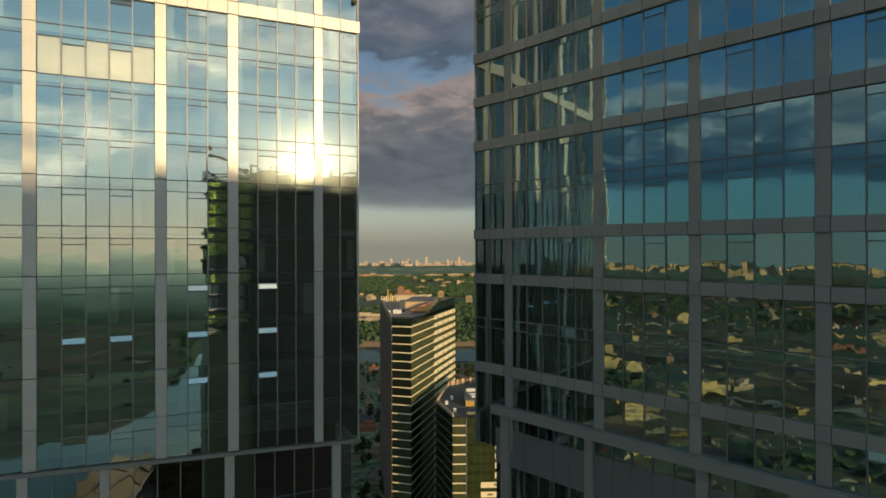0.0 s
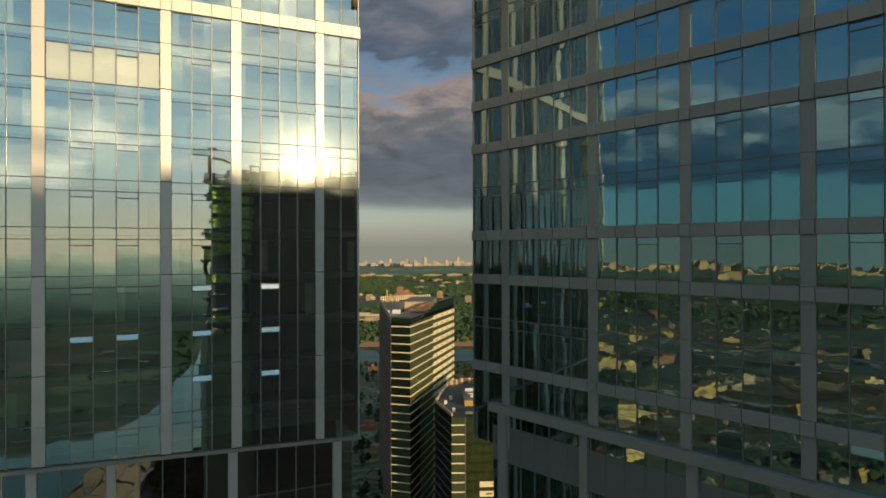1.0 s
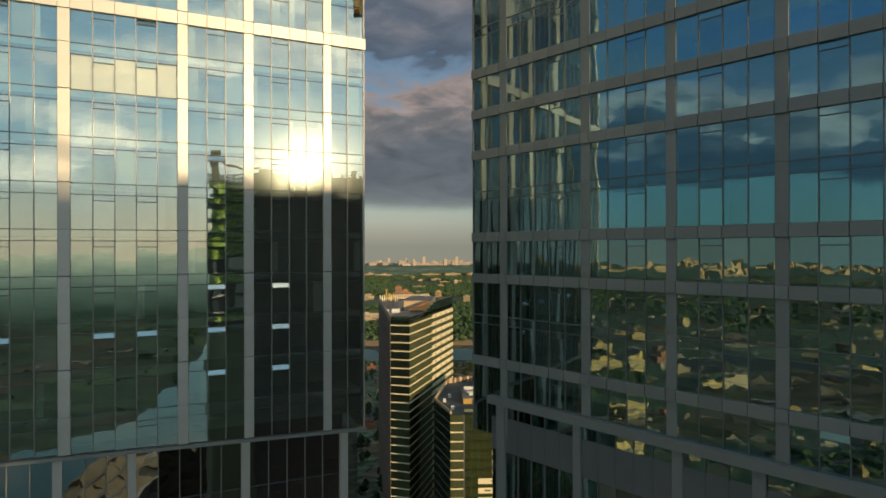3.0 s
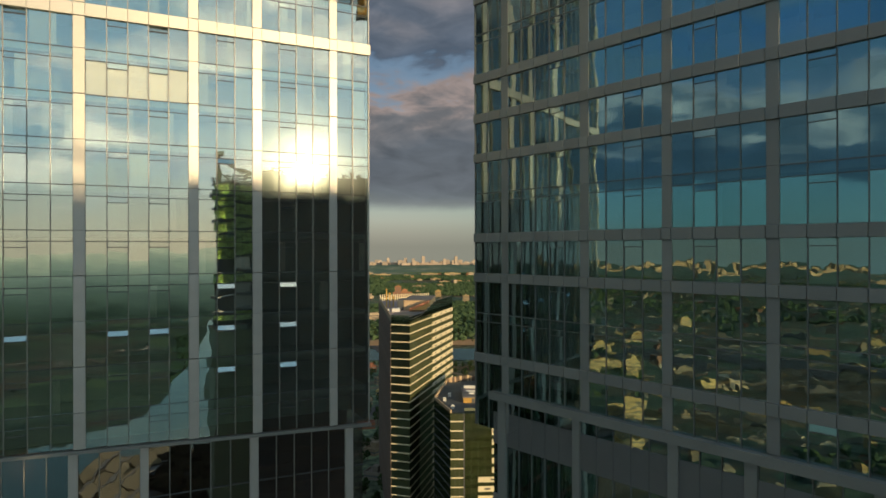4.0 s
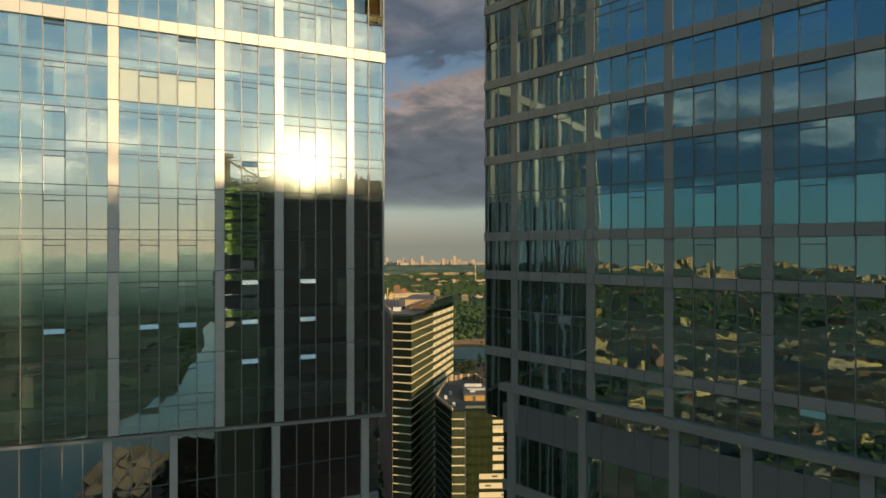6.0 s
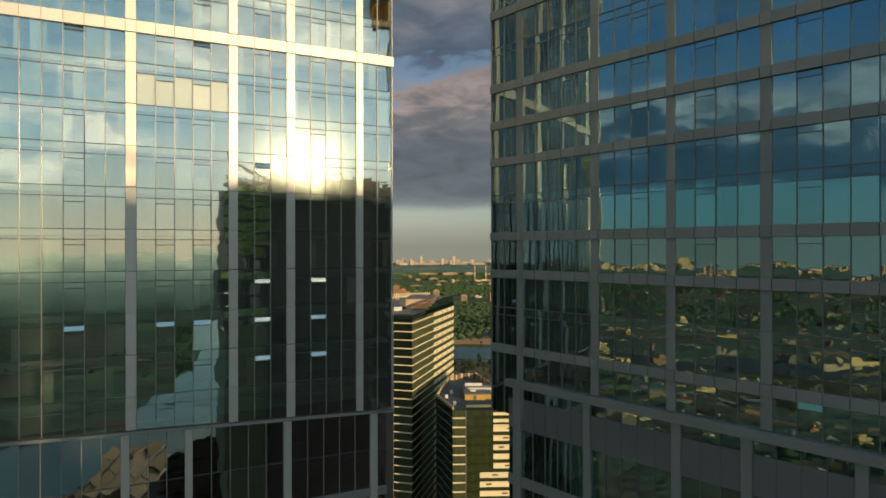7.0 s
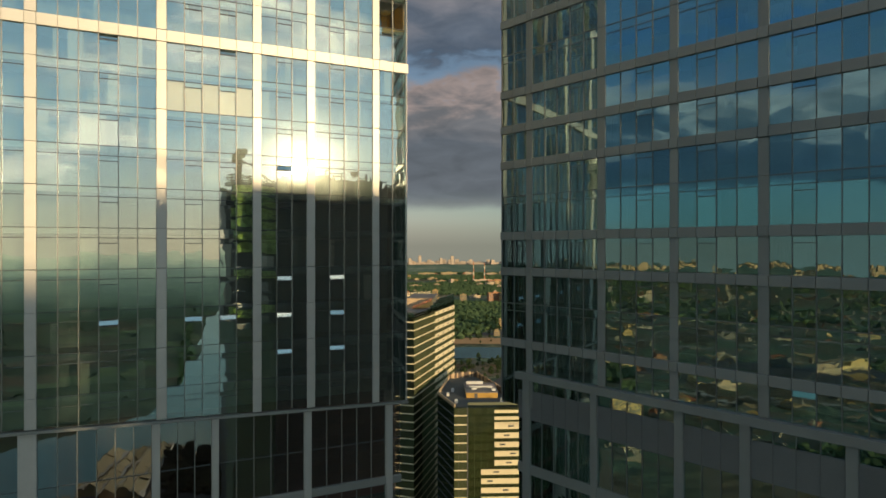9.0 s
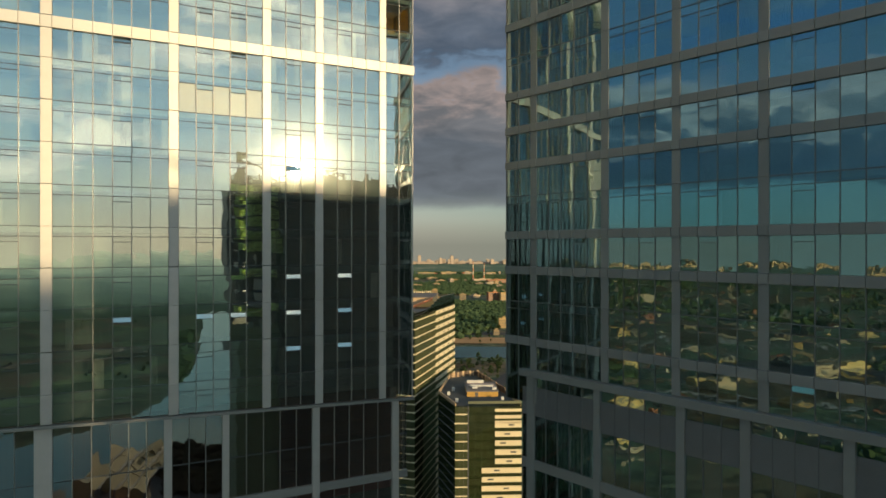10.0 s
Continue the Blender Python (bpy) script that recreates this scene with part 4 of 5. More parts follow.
bm = bmesh.new()
bmesh.ops.create_grid(bm, x_segments=40, y_segments=40, size=4690)
tagged(part("ground", bm, ground_material()), "green parkland and town ground reaching the horizon", "ground", kind="structure")

WATER = water_material()
SAND = surface("sand_bank", (0.42, 0.25, 0.12), 0.9, 0.0, 0.3, 0.02, 0.3, spec=0.1)
ROAD = surface("asphalt", (0.075, 0.072, 0.07), 0.85, 0.0, 0.25, 0.05, 0.5, spec=0.15)


def ribbon(name, points, z, mat, label, category):
    """A bent strip on the ground from points (x, y, half width)."""
    bm = bmesh.new()
    last = None
    for i, (x, y, w) in enumerate(points):
        p, q = points[max(0, i - 1)], points[min(len(points) - 1, i + 1)]
        d = Vector((q[0] - p[0], q[1] - p[1], 0)).normalized()
        n = Vector((-d.y, d.x, 0)) * w
        pair = (bm.verts.new((x + n.x, y + n.y, z)), bm.verts.new((x - n.x, y - n.y, z)))
        if last:
            bm.faces.new((last[1], pair[1], pair[0], last[0]))
        last = pair
    return tagged(part(name, bm, mat), label, category, kind="structure")


def smooth_line(points, n=6):
    """Catmull-Rom through the points."""
    out = []
    for i in range(len(points) - 1):
        a, b, c, d = points[max(0, i - 1)], points[i], points[i + 1], points[min(len(points) - 1, i + 2)]
        for k in range(n):
            u = k / n
            out.append(tuple(0.5 * (2 * q + (r - p) * u + (2 * p - 5 * q + 4 * r - s) * u * u + (3 * q - p - 3 * r + s) * u ** 3) for p, q, r, s in zip(a, b, c, d)))
    out.append(points[-1])
    return out


# the river ahead, then round behind the camera
AHEAD = smooth_line([(-1200, 1500, 60), (-300, 1120, 58), (150, 900, 50), (430, 775, 48), (800, 560, 50), (1400, 420, 60), (2400, 500, 60)])
ribbon("river", AHEAD, 0.5, WATER, "calm river between green banks", "river")
ribbon("river_bank", [(x + 40, y + 105, 32) for x, y, w in AHEAD[4:26]], 0.9, SAND, "sandy orange embankment along the river", "embankment")
ribbon("embankment_road", [(x + 72, y + 180, 16) for x, y, w in AHEAD[4:26]], 0.7, ROAD, "asphalt road along the embankment", "road")
BEHIND = smooth_line([(-560, -760, 60), (-400, -440, 70), (-270, -345, 75), (-120, -345, 70), (30, -430, 62), (70, -600, 42), (100, -800, 28), (128, -1000, 24), (175, -1300, 22), (400, -1700, 22)])
ribbon("river", BEHIND, 0.5, WATER, "broad river bend reflecting the sky", "river")
ribbon("street", [(230, 420, 9), (330, 560, 9), (420, 640, 9), (620, 760, 9)], 0.8, ROAD, "asphalt street between the blocks", "road")
ribbon("street", [(120, 480, 8), (215, 560, 8), (300, 700, 8), (340, 1000, 8), (400, 1400, 8)], 0.75, ROAD, "asphalt street between trees", "road")


def leaf_material(name, a, b):
    m, t, out = material(name)
    p = node(t, "ShaderNodeBsdfDiffuse")
    lit = t.nodes.new("ShaderNodeBsdfTranslucent")
    geo = t.nodes.new("ShaderNodeNewGeometry")
    info = t.nodes.new("ShaderNodeObjectInfo")
    mixed = math_node(t, "MULTIPLY", math_node(t, "ADD", geo.outputs["Random Per Island"], info.outputs["Random"]), 0.5)
    col = ramp(t, mixed, [(0.1, a), (0.9, b)])
    mix = node(t, "ShaderNodeMixShader", Fac=0.4)
    for shader, i in ((p, 1), (lit, 2)):
        link(t, col, shader.inputs[0])
        link(t, shader.outputs[0], mix.inputs[i])
    link(t, mix.outputs[0], out.inputs[0])
    return m


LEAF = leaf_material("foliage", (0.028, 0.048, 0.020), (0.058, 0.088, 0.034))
# far woods get paler leaves, distance haze mixed into their colour
HAZED_LEAF = leaf_material("hazed_foliage", (0.070, 0.112, 0.055), (0.12, 0.175, 0.08))
BARK = surface("bark", (0.10, 0.075, 0.05), 0.9, 0.0, 0.3)
ICO = bmesh.new()
bmesh.ops.create_icosphere(ICO, subdivisions=1, radius=1.0)
ICO_V = [v.co.copy() for v in ICO.verts]
ICO_F = [[v.index for v in f.verts] for f in ICO.faces]
ICO.free()


def clump(verts, faces, c, size, r):
    """A rough ball of foliage."""
    base = len(verts)
    for v in ICO_V:
        k = r.uniform(0.7, 1.25)
        verts.append((c[0] + v.x * size * k, c[1] + v.y * size * k, c[2] + v.z * size * k * 0.85))
    faces.extend([[base + i for i in f] for f in ICO_F])


def raw_mesh(name, verts, faces, mat):
    me = bpy.data.meshes.new(name)
    me.from_pydata(verts, [], faces)
    me.materials.append(mat)
    return me


def make_tree(r, height):
    verts, faces = [], []
    for i in range(60):
        a, u = r.uniform(0, 6.283), r.random()
        z = height * (0.32 + 0.64 * u)
        rad = height * 0.30 * math.sin(math.pi * (0.16 + 0.8 * u)) * r.uniform(0.35, 1.0)
        clump(verts, faces, (rad * math.cos(a), rad * math.sin(a), z), height * r.uniform(0.045, 0.09), r)
    crown = raw_mesh("crown", verts, faces, LEAF)
    bm = bmesh.new()
    bmesh.ops.create_cone(bm, cap_ends=True, segments=7, radius1=height * 0.03, radius2=height * 0.012, depth=height * 0.7, matrix=Matrix.Translation((0, 0, height * 0.35)))
    for i in range(5):
        a = i * 1.26 + r.random()
        m = pose(0, 0, height * (0.3 + 0.07 * i), 0, 48, math.degrees(a)) @ Matrix.Translation((0, 0, height * 0.11))
        bmesh.ops.create_cone(bm, cap_ends=True, segments=5, radius1=height * 0.012, radius2=height * 0.004, depth=height * 0.24, matrix=m)
    trunk = bpy.data.meshes.new("trunk")
    bm.to_mesh(trunk)
    bm.free()
    trunk.materials.append(BARK)
    return trunk, crown


def river_near(x, y, margin):
    for line in (AHEAD, BEHIND):
        for px, py, w in line:
            if (x - px) ** 2 + (y - py) ** 2 < (w + margin) ** 2:
                return True
    return False


def place_trees():
    r = random.Random(5)
    kinds = [make_tree(r, h) for h in (8, 10, 12, 14, 9)]
    made = 0
    while made < 260:
        f = r.uniform(680, 1300)
        side = r.uniform(-0.16, 0.10)
        x, y = ahead(f * side, f)
        if river_near(x, y, 35) or (f < 560 and side > 0.02):
            continue
        trunk, crown = r.choice(kinds)
        ob = thing("tree", pose(x, y, 0, 0, 0, r.uniform(0, 360)) @ Matrix.Diagonal((*[r.uniform(0.6, 1.05)] * 3, 1)), "leafy green tree on open ground", "tree", "trees")
        for nm, me in (("trunk", trunk), ("crown", crown)):
            o = new(nm, me)
            o.parent = ob
        made += 1
    # street trees in the yards below the gap
    for i in range(46):
        f = r.uniform(330, 620)
        x, y = ahead(f * r.uniform(-0.145, -0.055), f)
        trunk, crown = r.choice(kinds)
        ob = thing("tree", pose(x, y, 0, 0, 0, r.uniform(0, 360)) @ Matrix.Diagonal((*[r.uniform(0.7, 1.1)] * 3, 1)), "leafy street tree in a shaded yard", "tree", "trees")
        for nm, me in (("trunk", trunk), ("crown", crown)):
            o = new(nm, me)
            o.parent = ob
    # woods further off and all around
    verts, faces = [], []
    for i in range(34000):
        if i < 24000:
            f = 1000 + 3300 * r.random() ** 0.8
            x, y = ahead(f * r.uniform(-0.17, 0.12), f)
            size = r.uniform(2.2, 4.4) * (1 + f / 5000)
        elif i < 24180:
            a, d = radians(r.uniform(155, 200)), 500 + 900 * r.random()
            x, y = d * math.sin(a), d * math.cos(a)
            size = r.uniform(1.8, 3.0)
        else:
            a, d = radians(r.uniform(-112, -55)), 420 + 2900 * r.random() ** 1.2
            x, y = d * math.sin(a), d * math.cos(a)
            size = r.uniform(1.8, 4.0) * (1 + d / 3500)
        if noise.noise(Vector((x * 0.0022, y * 0.0022, 3.1))) < -0.12 or river_near(x, y, 25):
            continue
        clump(verts, faces, (x, y, size * 0.6), size, r)
    tagged(new("woods", raw_mesh("woods", verts, faces, HAZED_LEAF)), "dense green woodland spreading over the plain", "woods", kind="stuff")


place_trees()


def bank_trees():
    """Trees along the river bend, their sunlit look put into the leaf colour."""
    r = random.Random(11)
    q = [Vector((*p, 0)) for p in [(68, -1115), (97, -1100), (65, -767), (37, -627)]]
    verts, faces = [], []
    for i in range(90):
        u, v = r.random(), r.random()
        c = (q[0] * (1 - u) + q[1] * u) * (1 - v) + (q[3] * (1 - u) + q[2] * u) * v
        size = r.uniform(1.2, 3.0)
        clump(verts, faces, (c.x, c.y, size * 0.7), size, r)
    bm = bmesh.new()
    bm.faces.new([bm.verts.new((c.x, c.y, 0.55)) for c in q])
    bmesh.ops.recalc_face_normals(bm, faces=bm.faces[:])
    tagged(part("field", bm, surface("field_grass", (0.10, 0.16, 0.060), 0.9, 0.0, 0.25, 0.02, 0.2, spec=0.0)), "bright green field beside the river bend", "field", kind="structure")
    tagged(new("bank_trees", raw_mesh("bank_trees", verts, faces, leaf_material("bank_foliage", (0.09, 0.14, 0.05), (0.15, 0.21, 0.075)))), "bright green trees along the river bend", "trees", kind="stuff")


def quay_trees():
    """Dark trees and undergrowth, added where the near bank lies in shade."""
    r = random.Random(17)
    q = [Vector((*p, 0)) for p in [(13, -372), (82, -378), (62, -263), (9, -290)]]
    verts, faces = [], []
    for i in range(420):
        u, v = r.random(), r.random()
        c = (q[0] * (1 - u) + q[1] * u) * (1 - v) + (q[3] * (1 - u) + q[2] * u) * v
        size = r.uniform(2.0, 4.6)
        clump(verts, faces, (c.x, c.y, size * 0.7), size, r)
    tagged(new("bank_trees", raw_mesh("bank_trees", verts, faces, leaf_material("shade_shrub", (0.040, 0.040, 0.026), (0.085, 0.078, 0.045)))), "dark trees and shrubs added for the shade along the quay", "trees", kind="stuff")
    # dark sheet under them, standing in for the bank's shade
    bm = bmesh.new()
    bm.faces.new([bm.verts.new((c.x, c.y, 0.65)) for c in q])
    bmesh.ops.recalc_face_normals(bm, faces=bm.faces[:])
    tagged(part("yard", bm, ROAD), "dark paved sheet added for the shade on the quay", "yard", kind="structure")


bank_trees()
quay_trees()
ribbon("street", [(x, y, 3) for x, y in [(-232, -1357), (-127, -1476), (-6, -1555), (108, -1412)]], 0.9, SAND, "pale road crossing the far meadows", "road")
ribbon("street", [(x, y, 5) for x, y in [(-153, -831), (-62, -853), (28, -876)]], 0.9, ROAD, "asphalt road through the meadows", "road")


# lanes, sidings and a yard on the open side, mirrored in the banded tower
LANE = surface("pale_lane", (0.34, 0.31, 0.26), 0.85, 0.0, 0.25, 0.05, 0.4)
for label, pts, mat in (("pale lane across the western fields", [(-560, -190, 4), (-600, 40, 4), (-585, 260, 4), (-640, 520, 4)], LANE),
                        ("pale lane across the western fields", [(-930, -420, 5), (-960, -60, 5), (-915, 280, 5), (-980, 700, 5)], LANE),
                        ("dark railway yard on the western plain", [(-760, -320, 26), (-790, 0, 34), (-770, 300, 30), (-830, 640, 24)], ROAD),
                        ("pale highway on the western plain", [(-1500, -800, 9), (-1540, -100, 9), (-1480, 500, 9), (-1560, 1200, 9)], LANE),
                        ("asphalt street on the western plain", [(-400, -120, 7), (-425, 40, 7), (-410, 210, 7), (-450, 380, 7)], ROAD)):
    ribbon("street", smooth_line(pts), 0.85, mat, label, "road")


def wall_material(name, colour):
    m, t, out = material(name)
    p = node(t, "ShaderNodeBsdfPrincipled", Roughness=0.8)
    info = t.nodes.new("ShaderNodeObjectInfo")
    coord = t.nodes.new("ShaderNodeTexCoord")
    n = node(t, "ShaderNodeTexNoise", Scale=0.08, Detail=5.0)
    link(t, coord.outputs["Object"], n.inputs["Vector"])
    tone = math_node(t, "ADD", math_node(t, "MULTIPLY", info.outputs["Random"], 0.5), math_node(t, "MULTIPLY", n.outputs[0], 0.5))
    c = Vector(colour)
    link(t, ramp(t, tone, [(0.15, tuple(c * 0.65)), (0.85, tuple(c * 1.2))]), p.inputs["Base Color"])
    link(t, p.outputs[0], out.inputs[0])
    return m


FAR_WALLS = [wall_material("far_wall", c) for c in ((0.42, 0.28, 0.11), (0.40, 0.31, 0.20), (0.36, 0.16, 0.07), (0.36, 0.27, 0.14))]


WEST_WALLS = [wall_material("west_wall", c) for c in ((0.46, 0.31, 0.11), (0.26, 0.20, 0.12), (0.26, 0.10, 0.05), (0.16, 0.14, 0.11))]
SKYLINE_WALL = wall_material("skyline_wall", (0.44, 0.30, 0.16))


def block_mesh(w, d, h, mt, step=3.4):
    """A block of flats as one closed skin: walls, recessed window bands, a roof with a parapet and a lift house."""
    verts, faces, dark = [], [], []
    def ring(ox, oy, z):
        verts.extend([(-ox, -oy, z), (ox, -oy, z), (ox, oy, z), (-ox, oy, z)])
        return len(verts) - 4
    rings = [(ring(w / 2, d / 2, 0), 0)]
    z = 1.6
    while z + step < h:
        rings += [(ring(w / 2, d / 2, z), 0), (ring(w / 2 - 0.5, d / 2 - 0.5, z), 1), (ring(w / 2 - 0.5, d / 2 - 0.5, z + step * 0.45), 1), (ring(w / 2, d / 2, z + step * 0.45), 0)]
        z += step
    rings += [(ring(w / 2, d / 2, h), 0), (ring(w / 2 - 0.6, d / 2 - 0.6, h), 0), (ring(w / 2 - 0.6, d / 2 - 0.6, h - 1.0), 0),
              (ring(w * 0.14, d * 0.25, h - 1.0), 0), (ring(w * 0.14, d * 0.25, h + 3.0), 0)]
    for (a, ka), (b, kb) in zip(rings, rings[1:]):
        for i in range(4):
            j = (i + 1) % 4
            faces.append((a + i, a + j, b + j, b + i))
            dark.append(1 if ka and kb else 0)
    e = rings[-1][0]
    faces.append((e, e + 1, e + 2, e + 3))
    dark.append(0)
    me = raw_mesh("apartment_block", verts, faces, mt)
    me.materials.append(M["dark_wall"])
    me.polygons.foreach_set("material_index", dark)
    return me


def joined(name, items, label, category):
    """Far blocks too small to pick apart, as one object."""
    groups = {}
    for me, m in items:
        verts, faces = groups.setdefault(me.materials[0].name, ([], []))
        base = len(verts)
        verts.extend([tuple(m @ v.co) for v in me.vertices])
        faces.extend([[base + i for i in p.vertices] for p in me.polygons])
    ob = None
    for mat, (verts, faces) in groups.items():
        o = new(name, raw_mesh(name, verts, faces, bpy.data.materials[mat]))
        tagged(o, label, category, kind="stuff")
    return ob


def city():
    r = random.Random(21)
    low_sizes = ((60, 14, 16), (40, 14, 26), (20, 18, 34), (90, 16, 14), (46, 30, 8), (30, 24, 7))
    small = [block_mesh(*s, mt, 3.0) for s in ((14, 10, 8), (24, 12, 11), (38, 13, 14), (18, 16, 18), (30, 20, 7)) for mt in FAR_WALLS]
    # brighter copy of the wall colour, carrying the low sun on some houses
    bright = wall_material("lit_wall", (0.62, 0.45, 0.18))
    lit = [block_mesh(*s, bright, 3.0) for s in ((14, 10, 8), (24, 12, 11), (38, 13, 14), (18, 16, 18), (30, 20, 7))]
    west = [block_mesh(*s, mt, 3.0) for s in ((8, 7, 6), (12, 8, 8), (20, 10, 10), (10, 9, 13), (14, 10, 5)) for mt in WEST_WALLS]
    far_wall = wall_material("far_block_wall", (0.40, 0.32, 0.25))
    low = [block_mesh(*s, mt) for s in low_sizes for mt in FAR_WALLS]
    tall = [block_mesh(w, d, h, far_wall, 5.0) for w, d, h in ((60, 20, 13), (34, 22, 20), (24, 22, 30), (90, 20, 12), (18, 18, 44))]
    dusk = [block_mesh(w, d, h, SKYLINE_WALL, 5.0) for w, d, h in ((40, 20, 10), (24, 22, 15), (16, 20, 24), (70, 20, 8), (13, 13, 38))]

    def put(x, y, me, turn, name="apartment_block", label="block of flats in warm low light", category="apartment building", size=1.0):
        ob = new(name, me)
        ob.matrix_basis = pose(x, y, 0, 0, 0, turn) @ Matrix.Diagonal((size, size, size, 1))
        tagged(ob, label, category, "distant town")

    def house(x, y, me, turn, size=1.0):
        put(x, y, me, turn, "house", "low house in warm light among trees", "house", size)

    # the wall of high blocks on the far rise
    far = []
    for i in range(86):
        side = -0.20 + 0.36 * i / 85 + r.uniform(-0.003, 0.003)
        f = r.uniform(4150, 4420)
        x, y = ahead(f * side, f)
        far.append((r.choice(tall[:4] * 5 + tall[4:]), pose(x, y, 42, 0, 0, TURN + r.uniform(-18, 18))))
    for rr, f, high in ((-112, 4200, 1.3), (105, 4200, 1.25), (-180, 4260, 0.9), (30, 4240, 0.9)):
        x, y = ahead(rr, f)
        far.append((tall[4], pose(x, y, 42, 0, 0, TURN + 10) @ Matrix.Diagonal((1.1, 1.1, high, 1))))
    for i in range(300):
        a, d = radians(-114 + 60 * i / 299), r.uniform(3500, 4400)
        far.append((r.choice(dusk[:4] * 4 + dusk[4:]), pose(d * math.sin(a), d * math.cos(a), 34, 0, 0, 45 + r.uniform(-25, 25))))
    joined("far_blocks", far, "pale high blocks along the far rise in warm light", "apartment buildings")
    # low roofs and blocks among the trees, ahead
    for i in range(90):
        f = 900 + 2900 * r.random()
        side = r.uniform(-0.16, 0.11)
        x, y = ahead(f * side, f)
        if river_near(x, y, 130) or noise.noise(Vector((x * 0.0022, y * 0.0022, 3.1))) > 0.10:
            continue
        if f < 2200 or r.random() < 0.6:
            house(x, y, r.choice(small), TURN + r.choice((0, 30, 90)) + r.uniform(-10, 10))
        else:
            put(x, y, r.choice(low[12:]), TURN + r.choice((0, 30, 90)) + r.uniform(-10, 10))
    # long pale sheds beyond the woods
    for i in range(8):
        x, y = ahead((-0.16 + 0.036 * i) * 3500, 3500 + r.uniform(-160, 160))
        put(x, y, low[r.choice((13, 15, 17, 19))], TURN + r.uniform(-8, 8), "shed", "long pale industrial shed beyond the woods", "warehouse")
    for (rr, f), k, turn in (((158, 1740), 6, 20), ((190, 1720), 4, 20), ((-224, 1900), 17, 5), ((-117, 1950), 2, 4), ((-130, 1950), 10, 4), ((-150, 1300), 17, -12), ((-165, 1330), 13, -6), ((85, 2800), 16, 0)):
        x, y = ahead(rr, f)
        put(x, y, low[k], TURN + turn)
    # yards beside the near street
    # darker wall set used here, deepening the yards' shade by colour
    for rr, f, k, turn in ((-62, 520, 18, 10), (-48, 455, 17, 60), (-70, 600, 1, 20), (-42, 405, 19, -20), (-66, 690, 5, 30), (-58, 640, 16, -10), (-84, 760, 6, 15), (-36, 345, 17, 25)):
        x, y = ahead(rr, f)
        house(x, y, west[k], TURN + turn)
    # blocks and houses on the open side, which the banded tower mirrors
    for x, y, k, turn in ((-486, 192, 8, 40), (-390, 163, 4, 40), (-682, 283, 8, 35), (-702, 262, 4, 30), (-1216, 316, 12, 40), (-723, 236, 6, 40), (-645, 160, 16, 42), (-662, 138, 17, 50),
                          (-795, 47, 17, 42), (-816, 18, 16, 50), (-484, 15, 0, 44), (-800, 330, 8, 35), (-1640, 500, 9, 45), (-1030, 205, 16, 60), (-1010, 110, 17, 70), (-1160, 0, 16, 80)):
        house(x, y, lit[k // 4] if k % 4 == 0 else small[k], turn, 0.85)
    for i in range(120):
        a, d = radians(r.uniform(-112, -58)), 380 + 2200 * r.random() ** 1.2
        x, y = d * math.sin(a), d * math.cos(a)
        if river_near(x, y, 60):
            continue
        house(x, y, r.choice(west[0::4] + west[1::4] * 2 + west[2::4] + west[3::4] * 2), 45 + r.choice((0, 0, 90)) + r.uniform(-16, 16), r.uniform(0.4, 0.8))
    # countless small roofs among the trees of the open side
    tiny = []
    for i in range(1700):
        a, d = radians(r.uniform(-112, -56)), 420 + 3100 * r.random()
        x, y = d * math.sin(a), d * math.cos(a)
        if river_near(x, y, 50):
            continue
        s = r.uniform(0.14, 0.36) * (1 + d / 3500)
        tiny.append((r.choice(west[0::4] + west[1::4] * 2 + west[2::4] + west[3::4] * 5), pose(x, y, 0, 0, 0, 90 + r.uniform(-16, 16)) @ Matrix.Diagonal((s * r.uniform(1.2, 5.0), s, s * r.uniform(0.4, 0.9), 1))))
    pale = [block_mesh(*size, wall_material("pale_wall", (0.40, 0.35, 0.26)), 3.0) for size in ((6, 5, 3), (10, 4, 3))]
    for i in range(650):
        a, d = radians(r.uniform(-112, -56)), 360 + 2300 * r.random() ** 1.3
        x, y = d * math.sin(a), d * math.cos(a)
        if not river_near(x, y, 40):
            k = r.uniform(0.25, 0.6) * (1 + d / 2500)
            tiny.append((r.choice(pale), pose(x, y, 0, 0, 0, r.uniform(60, 120)) @ Matrix.Diagonal((k * r.uniform(0.8, 2.5), k, k, 1))))
    joined("small_roofs", tiny, "small warm-lit houses scattered over the plain", "houses")
    # a long hall with ribbed tan roofs on the quay behind the camera
    p, q = Vector((-42, -296, 0)), Vector((-21, -388, 0))
    way = q - p
    h = thing("quay_hall", pose(p.x, p.y, 0, 0, 0, math.degrees(math.atan2(way.y, way.x))), "long tan hall with ribbed roofs on the river quay", "hall")
    hall_skin = surface("hall_skin", (0.24, 0.185, 0.080), 0.8, 0.0, 0.3, 0.1, 0.8)
    # long gabled sheds side by side, their ends staggered, with ridge vents between
    for i in range(5):
        y0, y1 = 8.5 * i, 8.5 * i + 7.2
        x0, x1 = r.uniform(-4, 8), way.length - r.uniform(1, 12)
        n = 4
        for k in range(n):
            a, b2 = x0 + (x1 - x0) * k / n, x0 + (x1 - x0) * (k + 0.93) / n
            lift, ridge = r.uniform(-0.8, 0.8), y0 + r.uniform(2.2, 5.2)
            bm = bmesh.new()
            ends = [[bm.verts.new((x, y, z)) for y, z in ((y0, 0), (y1, 0), (y1, 5 + lift), (ridge, 8.5 + lift), (y0, 5 + lift))] for x in (a, b2)]
            bm.faces.new(ends[0])
            bm.faces.new(ends[1][::-1])
